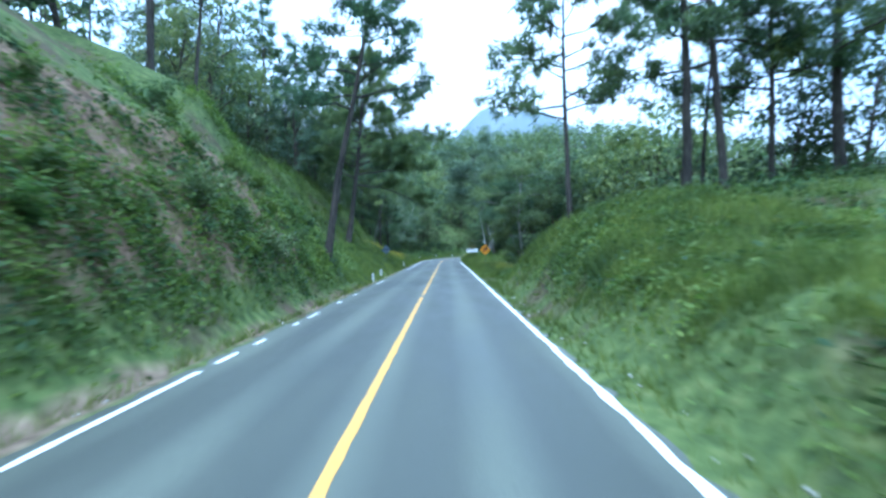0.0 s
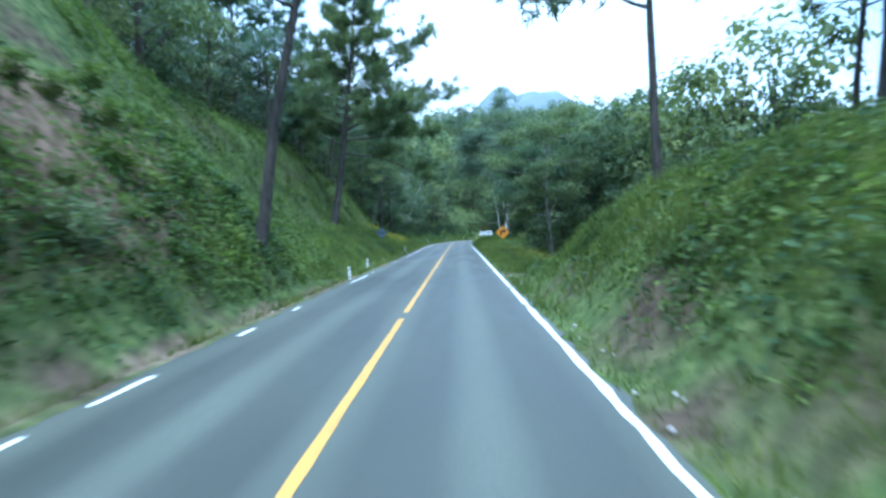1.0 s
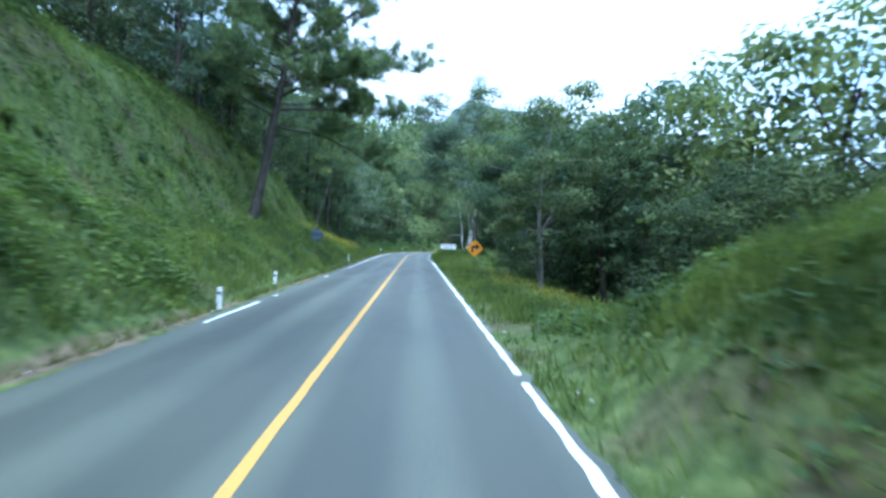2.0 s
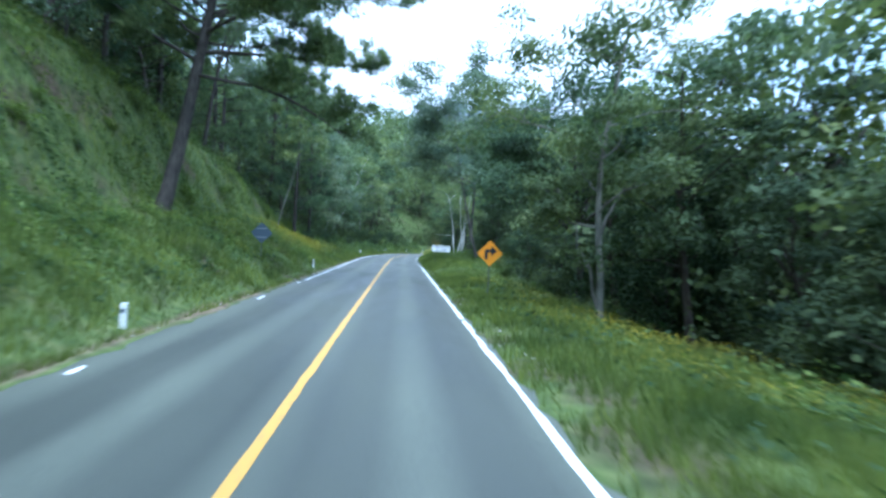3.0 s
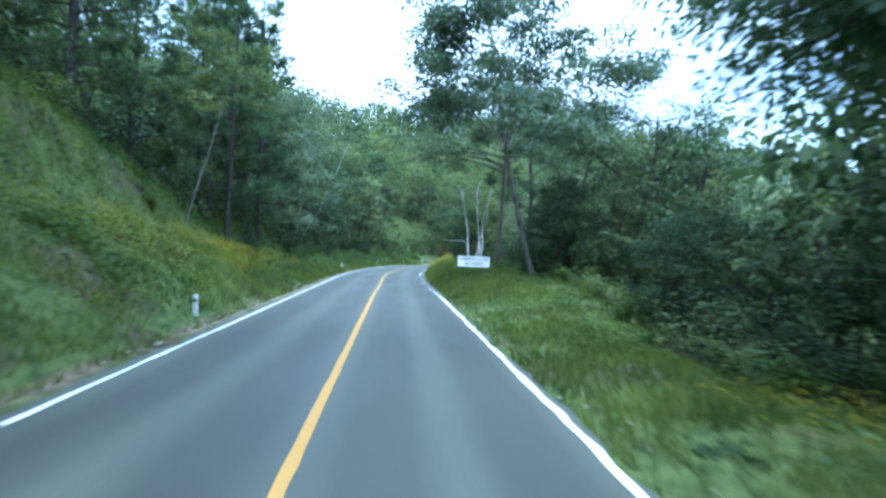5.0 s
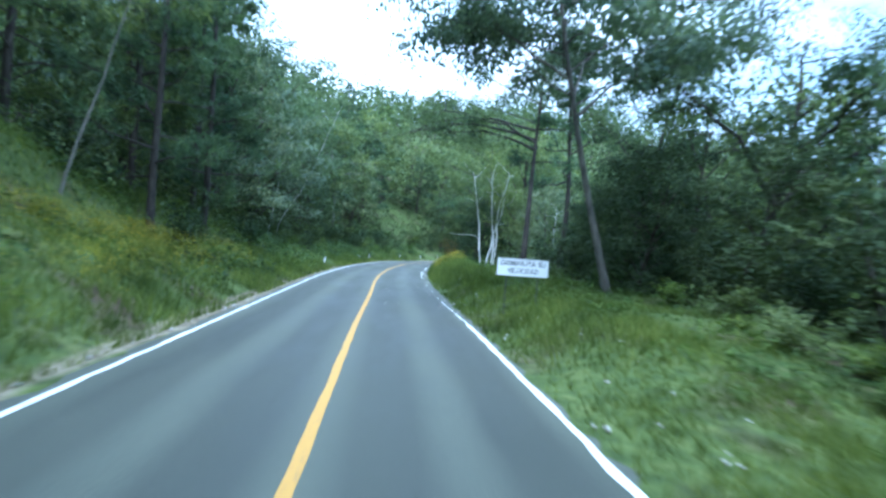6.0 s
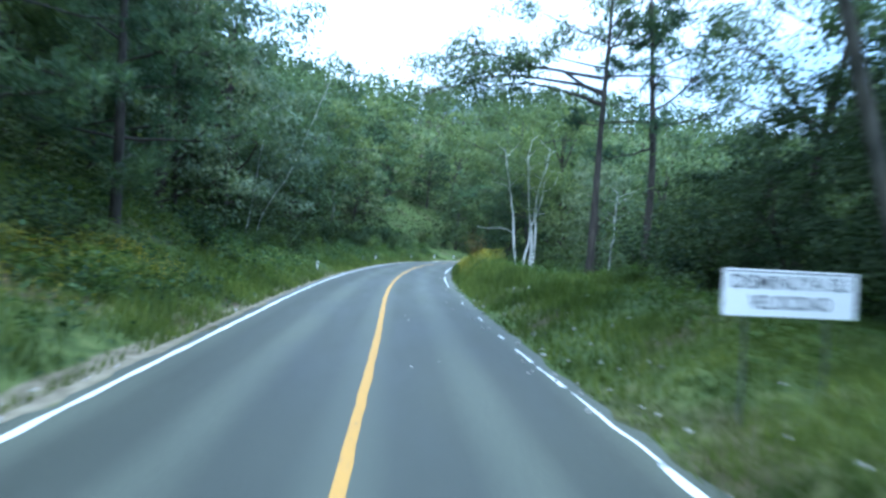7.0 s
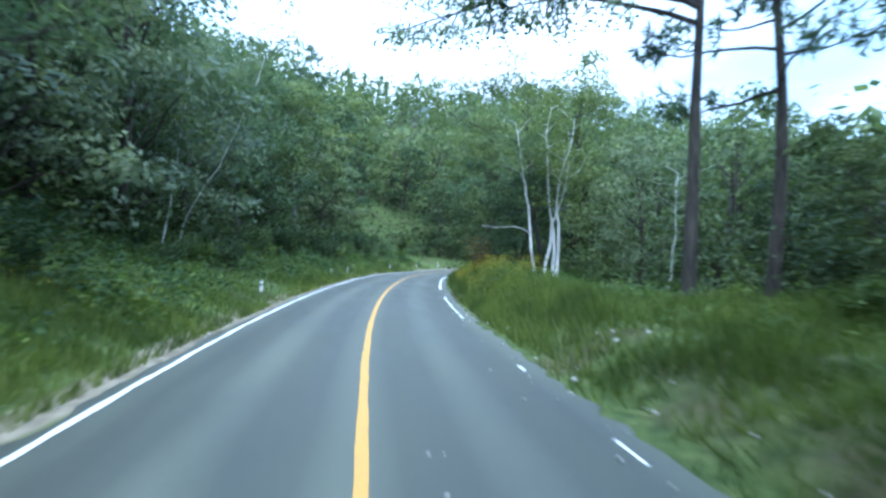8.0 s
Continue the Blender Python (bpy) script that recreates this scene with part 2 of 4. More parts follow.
def leaf_quads(rng, centres, length, width, droop=0.0, level=0.6):
    """One pointed leaf a centre, at a random turn. level: how far they lie flat."""
    n = len(centres)
    a = rng.uniform(0, 2 * math.pi, n)
    d = np.stack([np.cos(a), np.sin(a), rng.normal(-droop, 0.5, n) * (1 - 0.5 * level)], 1)
    d /= np.linalg.norm(d, axis=1)[:, None]
    nrm = np.stack([rng.normal(0, 1 - level + 0.15, n), rng.normal(0, 1 - level + 0.15, n), np.ones(n)], 1)
    s = np.cross(d, nrm)
    s /= np.linalg.norm(s, axis=1)[:, None] + 1e-9
    L = (length * rng.uniform(0.65, 1.3, n))[:, None]
    W = (width * rng.uniform(0.7, 1.25, n))[:, None]
    c = np.asarray(centres)
    v = np.stack([c - d * L * 0.5, c + s * W * 0.5 + d * L * 0.05, c + d * L * 0.5, c - s * W * 0.5 + d * L * 0.05], 1).reshape(-1, 3)
    return v, np.arange(4 * n).reshape(-1, 4)


def clump_leaves(rng, centres, outward, length, width, jitter=0.32):
    """Pointed leaves that lie on the face of a clump: their normals lean outward and up."""
    n = len(centres)
    nrm = unit(np.asarray(outward) + (0, 0, 0.35) + rng.normal(0, jitter, (n, 3)))
    d = unit(np.cross(nrm, rng.normal(0, 1, (n, 3))) + (0, 0, -0.25))
    s = unit(np.cross(d, nrm))
    L = (length * rng.uniform(0.65, 1.3, n))[:, None]
    W = (width * rng.uniform(0.7, 1.25, n))[:, None]
    c = np.asarray(centres)
    v = np.stack([c - d * L * 0.5, c + s * W * 0.5 + d * L * 0.05, c + d * L * 0.5, c - s * W * 0.5 + d * L * 0.05], 1).reshape(-1, 3)
    return v, np.arange(4 * n).reshape(-1, 4)


def blades(rng, base, direction, length, width):
    """Thin triangles from base along direction."""
    n = len(base)
    s = np.cross(direction, rng.normal(0, 1, (n, 3)))
    s /= np.linalg.norm(s, axis=1)[:, None] + 1e-9
    w = np.broadcast_to(np.asarray(width, float), (n,))[:, None]
    L = np.broadcast_to(np.asarray(length, float), (n,))[:, None]
    v = np.stack([base - s * w * 0.5, base + s * w * 0.5, base + direction * L], 1).reshape(-1, 3)
    return v, np.arange(3 * n).reshape(-1, 3)


def unit(v):
    return v / (np.linalg.norm(v, axis=-1, keepdims=True) + 1e-9)


# ---- road line and terrain ----
STEP = 1.0
CENTRE = []
px, py, heading = 0.0, -70.0, 0.0
while len(CENTRE) < 330:
    CENTRE.append((px, py, heading))
    along = len(CENTRE) - 71
    bend = 0.0 if along < 103 else 1 / 240 if along < 140 else 1 / 62 if along < 200 else 0.0
    heading += bend * STEP
    px += math.sin(heading) * STEP
    py += math.cos(heading) * STEP
CENTRE = np.array(CENTRE)


def road_coords(x, y):
    """Distance to the right of the centre line, and metres along it (0 at y = 0)."""
    x, y = np.asarray(x, float), np.asarray(y, float)
    shape = x.shape
    x, y = x.ravel(), y.ravel()
    d, s = np.empty(len(x)), np.empty(len(x))
    for i in range(0, len(x), 20000):
        dx = x[i:i + 20000, None] - CENTRE[None, :, 0]
        dy = y[i:i + 20000, None] - CENTRE[None, :, 1]
        k = np.argmin(dx * dx + dy * dy, axis=1)
        r = np.arange(len(k))
        h = CENTRE[k, 2]
        d0 = dx[r, k] * np.cos(h) - dy[r, k] * np.sin(h)
        far = np.hypot(dx[r, k], dy[r, k])
        end = (k == 0) | (k == len(CENTRE) - 1)
        d[i:i + 20000] = np.where(end, d0, np.sign(d0) * far)
        s[i:i + 20000] = k * STEP - 70 + dx[r, k] * np.sin(h) + dy[r, k] * np.cos(h)
    return d.reshape(shape), s.reshape(shape)


def road_point(s, d):
    i = np.clip((np.asarray(s, float) + 70) / STEP, 0, len(CENTRE) - 1.001)
    k = i.astype(int)
    f = i - k
    c = CENTRE[k] * (1 - f)[..., None] + CENTRE[k + 1] * f[..., None]
    return c[..., 0] + np.cos(c[..., 2]) * d, c[..., 1] - np.sin(c[..., 2]) * d


def step01(a, b, v):
    t = np.clip((v - a) / (b - a), 0, 1)
    return t * t * (3 - 2 * t)


_grid = np.random.RandomState(5).rand(64, 64)


def bumpy(x, y, size):
    u, v = np.asarray(x) / size, np.asarray(y) / size
    i, j = np.floor(u).astype(int), np.floor(v).astype(int)
    a, b = u - i, v - j
    a, b = a * a * (3 - 2 * a), b * b * (3 - 2 * b)
    g = lambda p, q: _grid[p % 64, q % 64]
    return (g(i, j) * (1 - a) + g(i + 1, j) * a) * (1 - b) + (g(i, j + 1) * (1 - a) + g(i + 1, j + 1) * a) * b - 0.5


def height(x, y):
    x, y = np.asarray(x, float), np.asarray(y, float)
    d, s = road_coords(x, y)
    # left: a steep cut, then a grassy slope, then low meadow and wood
    a = np.maximum(-d - 4.3, 0)
    k1, k2 = step01(29, 43, s), step01(74, 100, s)
    m = 2.3 * (1 - k1) + 0.80 * k1 * (1 - k2) + 0.42 * k2
    H = (11.5 - 1.5 * step01(14, 30, s)) * (1 - k1) + 5.2 * k1 * (1 - k2) + 4.0 * k2
    left = H * (1 - np.exp(-a * m / H)) + 0.34 * np.maximum(a - 5, 0) * (1 - 0.5 * k2)
    # above a lower bench the grassy cut steepens again, and dies away along the road
    E = np.interp(s, (26, 38, 54, 62, 68, 76, 87, 95, 107, 120), (0.0, 4.6, 4.8, 4.8, 4.2, 3.0, 2.1, 1.2, 0.4, 0.0))
    left = left + E * step01(5.0, 5.6 + E / 1.25, a)
    left = np.where(a > 60, left * 0 + H + E + 0.34 * 55 * (1 - 0.5 * k2) + 0.2 * (a - 60), left)
    left = left + np.minimum(0.30 * np.maximum(a - 7, 0), 20) * step01(138, 168, s)
    # right: a bank with a flat top, then a verge that falls into the wood
    b = np.maximum(d - 4.1, 0)
    q = step01(29, 41, s)
    Hb = 1.4 + 2.0 * step01(9, 25, s)
    bank = Hb * (1 - np.exp(-(b * 1.9 / Hb) ** 1.35)) + 0.04 * b
    knoll = step01(104, 116, s) * (1 - step01(150, 165, s)) * 0.75 * np.exp(-((b - 1.7) / 1.3) ** 2)
    fall = -0.16 * np.maximum(b - 2.2, 0) * (1 - step01(70, 95, s)) - 0.03 * np.maximum(b - 2.2, 0)
    low = np.maximum(fall, -3.5) + knoll + 1.05 * (1 - np.exp(-b / 1.5)) * step01(74, 87, s) * (1 - 0.6 * step01(104, 118, s))
    right = bank * (1 - q) + low * q + 0.03 * np.maximum(b - 60, 0)
    z = np.where(d < 0, left, right)
    off = np.maximum(np.abs(d) - 3.9, 0)
    z = z + bumpy(x, y, 1.7) * 0.35 * step01(0.3, 3, off) + bumpy(x + 31, y + 7, 6.0) * 0.9 * step01(1, 8, off)
    z = z + 0.11 * np.clip(s - 205, 0, 110) * step01(5, 40, np.abs(d)) * (1 + 0.9 * bumpy(x, y, 70))
    z = np.where(np.abs(d) < 3.9, -0.06, z - 0.03 * (1 - step01(0, 1, off)))
    return np.minimum(z, 70 + bumpy(x, y, 180) * 50)


def axis(lo, mid_lo, mid_hi, hi, fine):
    out = list(np.arange(mid_lo, mid_hi, fine))
    g, p = fine, mid_hi
    while p < hi:
        out.append(p)
        g *= 1.18
        p += g
    g, p = fine, mid_lo - fine
    while p > lo:
        out.insert(0, p)
        g *= 1.18
        p -= g
    return np.array(out)


gx, gy = axis(-2500, -22, 24, 2500, 0.5), axis(-900, -12, 165, 3200, 0.7)
GX, GY = np.meshgrid(gx, gy)
GZ = height(GX, GY)
nx, ny = len(gx), len(gy)
ij = (np.arange(ny - 1)[:, None] * nx + np.arange(nx - 1)[None, :]).ravel()
ground = mesh_object("ground", np.stack([GX, GY, GZ], -1).reshape(-1, 3), np.stack([ij, ij + 1, ij + nx + 1, ij + nx], 1), M_GROUND)
smooth(ground)
tagged(ground, "mossy forest ground with litter, grass and bare soil banks", "ground", kind="structure")
GD, GS = road_coords(GX, GY)
soil = (0.36 + 0.30 * step01(1.8, 3.4, GZ)) * step01(-10.2, -8.2, GD) * (1 - step01(-4.9, -4.4, GD)) * (1 - step01(26, 36, GS)) + 0.50 * (1 - step01(0.15, 0.55, np.abs(GD + 3.95))) + 0.36 * (1 - step01(0.1, 0.35, np.abs(GD - 3.75)))
soil += 0.40 * (1 - step01(0.12, 0.45, np.abs(GD + 4.1))) * step01(78, 86, GS)
at_soil = ground.data.attributes.new("soil", "FLOAT", "POINT")
at_soil.data.foreach_set("value", np.clip(soil, 0, 1).ravel().astype(np.float32))
at_tan = ground.data.attributes.new("shoulder", "FLOAT", "POINT")
at_tan.data.foreach_set("value", ((1 - step01(4.3, 5.2, np.abs(GD))) * (0.25 + 0.75 * step01(68, 80, GS))).ravel().astype(np.float32))


def road_strip(name, s0, s1, d0, d1, z, mat, thick=0.0, ragged=0.0, seed=1, cross=1, label="", category="", kind="", drift=0.0):
    """A strip along the road between two offsets; ragged: how far its edges wander; drift: how far it shifts past the board."""
    n = max(2, int((s1 - s0) / 0.5) + 1)
    s = np.linspace(s0, s1, n)
    rng = np.random.RandomState(seed)
    aside = drift * step01(86, 97, s)
    lo = d0 + aside + rng.normal(0, ragged, n)
    hi = d1 + aside + rng.normal(0, ragged, n)
    V, UV = [], []
    for k in range(cross + 1):
        dd = lo + (hi - lo) * k / cross
        x, y = road_point(s, dd)
        crown = -0.012 * (np.abs(dd) / 3.4) ** 2 * 3
        V.append(np.stack([x, y, np.full(n, z) + crown], 1))
        UV.append(np.stack([dd, s], 1))
    V = np.stack(V, 1)
    UV = np.stack(UV, 1).reshape(-1, 2)
    m = cross + 1
    i = (np.arange(n - 1)[:, None] * m + np.arange(cross)[None, :]).ravel()
    F = np.stack([i, i + 1, i + m + 1, i + m], 1)
    V = V.reshape(-1, 3)
    faces = [tuple(f) for f in F]
    if thick:
        base = len(V)
        low = V.copy()
        low[:, 2] -= thick
        V = np.concatenate([V, low])
        for k in range(n - 1):
            faces.append((k * m, (k + 1) * m, base + (k + 1) * m, base + k * m))
            faces.append((k * m + cross, base + k * m + cross, base + (k + 1) * m + cross, (k + 1) * m + cross))
        for k in range(cross):
            faces.append((k + 1, k, base + k, base + k + 1))
            e = (n - 1) * m + k
            faces.append((e, e + 1, base + e + 1, base + e))
        UV = np.concatenate([UV, UV])
    ob = mesh_object(name, V, faces, mat)
    uv = ob.data.uv_layers.new(name="UVMap")
    idx = np.empty(len(ob.data.loops), np.int32)
    ob.data.loops.foreach_get("vertex_index", idx)
    uv.data.foreach_set("uv", UV[idx].astype(np.float32).ravel())
    return tagged(ob, label, category, kind=kind)


road = road_strip("road", -70, 250, -3.72, 3.42, 0.0, M_ASPHALT, 0.14, 0.07, 3, 6, "grey worn asphalt two-lane forest road", "road", "structure")

# ---- road markings ----
LEFT_LINE = [(-60, -2), (0.5, 11.4), (12.2, 13.4), (14.5, 15.3), (18.0, 18.6), (19.8, 21.4), (25.0, 26.0), (29.2, 29.9), (38.2, 43.0), (45.0, 45.5), (56.4, 57.5), (64.3, 64.8), (66.4, 240)]
for i, (s0, s1) in enumerate(LEFT_LINE):
    road_strip("edge_line", s0, s1, -3.49, -3.37, 0.006, M_WHITE_LINE, 0.0, 0.012, 20 + i, 1, "worn white edge line painted on the asphalt", "road marking", "structure")
# past the white board the line is worn to a thin broken edge under crumbs and grass
RIGHT_LINE = [(-60, 33.4, 0.13), (34.0, 53.0, 0.13), (53.4, 88.4, 0.13), (88.5, 91.4, 0.07), (91.7, 93.2, 0.06), (93.6, 95.0, 0.05), (96.4, 97.0, 0.05), (99.6, 100.4, 0.07), (104.4, 104.9, 0.06), (113.0, 114.2, 0.07), (114.6, 117.0, 0.06), (117.3, 122, 0.08), (128, 240, 0.12)]
for i, (s0, s1, wide) in enumerate(RIGHT_LINE):
    road_strip("edge_line", s0, s1, 3.33 - wide, 3.33, 0.006, M_WHITE_LINE, 0.0, 0.016, 50 + i, 1, "worn white edge line painted on the asphalt", "road marking", "structure", -0.25)
road_strip("centre_line", -60, 26.5, -0.07, 0.07, 0.006, M_YELLOW_LINE, 0.0, 0.006, 81, 1, "continuous yellow centre line painted on the asphalt", "road marking", "structure")
road_strip("centre_line", 27.6, 240, -0.07, 0.07, 0.006, M_YELLOW_LINE, 0.0, 0.006, 82, 1, "continuous yellow centre line painted on the asphalt", "road marking", "structure", 0.10)

# ---- signs and posts ----


def ground_z(x, y):
    return float(height(np.array([x]), np.array([y]))[0])


def prism(outline, y0, y1, bevel=0.0):
    """A flat plate: an outline in x and z, from y0 to y1."""
    bm = bmesh.new()
    a = [bm.verts.new((x, y0, z)) for x, z in outline]
    b = [bm.verts.new((x, y1, z)) for x, z in outline]
    bm.faces.new(a)
    bm.faces.new(b[::-1])
    for i in range(len(a)):
        j = (i + 1) % len(a)
        bm.faces.new((a[j], a[i], b[i], b[j]))
    bmesh.ops.recalc_face_normals(bm, faces=bm.faces)
    if bevel:
        bmesh.ops.bevel(bm, geom=bm.edges[:], offset=bevel, segments=1, affect="EDGES")
    return bm


def rounded_square(side, r, turn, steps=5):
    out = []
    h = side / 2 - r
    for q, (cx, cz) in enumerate(((h, h), (-h, h), (-h, -h), (h, -h))):
        for k in range(steps + 1):
            a = math.pi / 2 * (q + k / steps)
            x, z = cx + r * math.cos(a), cz + r * math.sin(a)
            out.append((x * math.cos(turn) - z * math.sin(turn), x * math.sin(turn) + z * math.cos(turn)))
    return out


M_POST_DARK = paint_material("weathered_post_steel", (0.07, 0.075, 0.07), (0.045, 0.04, 0.035), 0.45)


def steel_post(x, y, z0, z1, parent, half=0.022):
    bm = prism([(x - half, z0), (x + half, z0), (x + half, z1), (x - half, z1)], y - half, y + half, 0.006)
    return part("post", bm, M_POST_DARK, parent, "thin weathered steel post")


def warning_sign(x, y, zc, turn, label, front=True):
    zg = ground_z(x, y)
    s = empty("warning_sign", pose(x, y, zg, 0, 0, turn), label, "road sign")
    h = zc - zg

    def shift(outline):
        return [(a, b + h) for a, b in outline]

    panel = part("panel", prism(shift(rounded_square(0.76, 0.05, math.pi / 4)), -0.012, 0.0), M_SIGN_YELLOW if front else M_SIGN_BACK, s, "orange-yellow diamond panel" if front else "weathered blue-grey sheet metal back")
    if front:
        arrow = [(-0.22, -0.25), (-0.085, -0.25), (-0.085, 0.03), (0.05, 0.03), (0.05, -0.11), (0.30, 0.10), (0.05, 0.31), (0.05, 0.17), (-0.15, 0.17), (-0.22, 0.10)]
        part("arrow", prism(shift(arrow), -0.017, -0.013), M_SIGN_BLACK, panel, "black arrow that turns right")
    steel_post(0, 0.034, -0.35, h + 0.33, s)
    if not front:
        for zz in (-0.22, 0.22):
            part("brace", prism(shift([(-0.26, zz - 0.02), (0.26, zz - 0.02), (0.26, zz + 0.02), (-0.26, zz + 0.02)]), -0.03, -0.014), M_STEEL, panel)
    return s


warning_sign(5.02, 60.2, 1.89, 0, "orange-yellow diamond warning sign with black right-turn arrow on post")
warning_sign(-5.6, 65.9, 2.25, 0, "diamond road sign seen from its blue-grey back among weeds", front=False)


def lettering(text, wide, tall, y, z, parent):
    """A line of capitals as thin raised mesh, centred at x = 0."""
    curve = bpy.data.curves.new("lettering", "FONT")
    curve.body = text
    curve.align_x = "CENTER"
    curve.extrude = 0.0015
    curve.offset = 0.018
    temp = new("lettering", curve)
    me = bpy.data.meshes.new_from_object(temp.evaluated_get(bpy.context.evaluated_depsgraph_get()))
    bpy.data.objects.remove(temp)
    bpy.data.curves.remove(curve)
    me.name = "lettering"
    co = np.empty(3 * len(me.vertices), np.float32)
    me.vertices.foreach_get("co", co)
    co = co.reshape(-1, 3)
    lo, hi = co.min(0), co.max(0)
    x = (co[:, 0] - (lo[0] + hi[0]) / 2) * wide / (hi[0] - lo[0])
    up = (co[:, 1] - lo[1]) * tall / (hi[1] - lo[1]) + z
    me.vertices.foreach_set("co", np.stack([x, y - 0.0015 - co[:, 2], up], 1).astype(np.float32).ravel())
    me.update()
    me.materials.clear()
    me.materials.append(M_LETTER)
    ob = new("lettering", me)
    ob.parent = parent
    return tagged(ob, "faded black capital letters")


def white_board():
    x0, y0 = 4.94, 89.02
    zg = ground_z(x0, y0)
    s = empty("road_sign", pose(x0, y0, zg), "white rectangular road sign with two lines of faded capitals", "road sign")
    zb, zt = 1.49 - zg, 2.03 - zg
    bm = prism([(-0.81, zb), (0.81, zb), (0.81, zt), (-0.81, zt)], -0.012, 0.0, 0.004)
    panel = part("panel", bm, M_SIGN_WHITE, s, "white sheet metal panel")
    part("border", prism([(-0.79, zt - 0.03), (0.79, zt - 0.03), (0.79, zt - 0.02), (-0.79, zt - 0.02)], -0.016, -0.013), M_SIGN_BLACK, panel)
    for text, z, wide in (("DISMINUYA SU", zb + 0.315, 1.42), ("VELOCIDAD", zb + 0.085, 0.98)):
        lettering(text, wide, 0.165, -0.0125, z, panel)
    for px_ in (-0.5, 0.5):
        steel_post(px_, 0.034, -0.4, zt - 0.04, s, 0.014)


M_LETTER = paint_material("faded_black_lettering", (0.10, 0.11, 0.12), (0.36, 0.37, 0.37), 0.46)
white_board()


def guide_post():
    p = empty("guide_post", pose(0, 0, 0), "white painted concrete roadside guide post", "guide post", "roadside guide posts")
    bm = bmesh.new()
    bmesh.ops.create_cube(bm, size=1.0)
    for v in bm.verts:
        v.co = Vector((v.co.x * 0.13, v.co.y * 0.12, v.co.z * 1.0 + 0.2))
        if v.co.z > 0.5:
            v.co.x *= 0.86
            v.co.y *= 0.86
    bmesh.ops.bevel(bm, geom=bm.edges[:], offset=0.014, segments=2, affect="EDGES")
    part("shaft", bm, M_POST_WHITE, p)
    bm = prism([(-0.045, 0.50), (0.045, 0.50), (0.045, 0.58), (-0.045, 0.58)], -0.064, -0.057)
    part("reflector", bm, M_SIGN_BACK, p, "small dull reflector")
    return p


first_post = guide_post()
POSTS = [(40.8, -3.95), (48.6, -4.3), (76.0, -4.45), (119.5, -5.0), (137.0, -5.0), (142.5, -5.0), (155.0, -5.0), (162.0, -5.0), (167.5, -5.0), (178.0, -5.0)]
for i, (s, d) in enumerate(POSTS):
    x, y = (float(v) for v in road_point(np.array(s), np.array(d)))
    m = pose(x, y, ground_z(x, y) - (0.22 if s > 100 else 0.10), 2 * (i % 3) - 2, 3 * (i % 2) - 1, -12 * max(0, s - 103) / 40)
    if i == 0:
        first_post.matrix_basis = m
    else:
        copy_thing(first_post, m)

# ---- trees ----


def wander(rng, start, direction, length, n, bend, lift=0.0):
    p, d = np.array(start, float), unit(np.array(direction, float))
    pts = [p.copy()]
    for _ in range(n):
        d = unit(d + rng.normal(0, bend, 3) + np.array((0, 0, lift)))
        p = p + d * length / n
        pts.append(p.copy())
    return np.array(pts)


def along(pts, t):
    i = min(int(t * (len(pts) - 1)), len(pts) - 2)
    f = t * (len(pts) - 1) - i
    return pts[i] * (1 - f) + pts[i + 1] * f


def leaf_pads(rng, pads, n, leaf, droop):
    """Leaves in flat clumps, densest on top and at the rim; drooping clumps trail below. Each pad is (centre, radius)."""
    c0 = np.array([p[0] for p in pads])
    r0 = np.array([p[1] for p in pads])
    w = r0 ** 2
    pick = rng.choice(len(pads), n, p=w / w.sum())
    u = unit(rng.normal(0, 1, (n, 3)))
    u[:, 2] = np.where(rng.rand(n) < 0.72, np.abs(u[:, 2]), u[:, 2])
    rad = r0[pick] * rng.uniform(0, 1, n) ** 0.30 * rng.uniform(0.8, 1.12, n)
    c = c0[pick] + u * rad[:, None] * (1.15, 1.15, 0.8)
    c[:, 2] -= droop * (rad ** 2) * rng.uniform(0, 1, n)
    c[:, 2] = np.maximum(c[:, 2], 0.35)
    return clump_leaves(rng, c, u, leaf, leaf * 0.58)


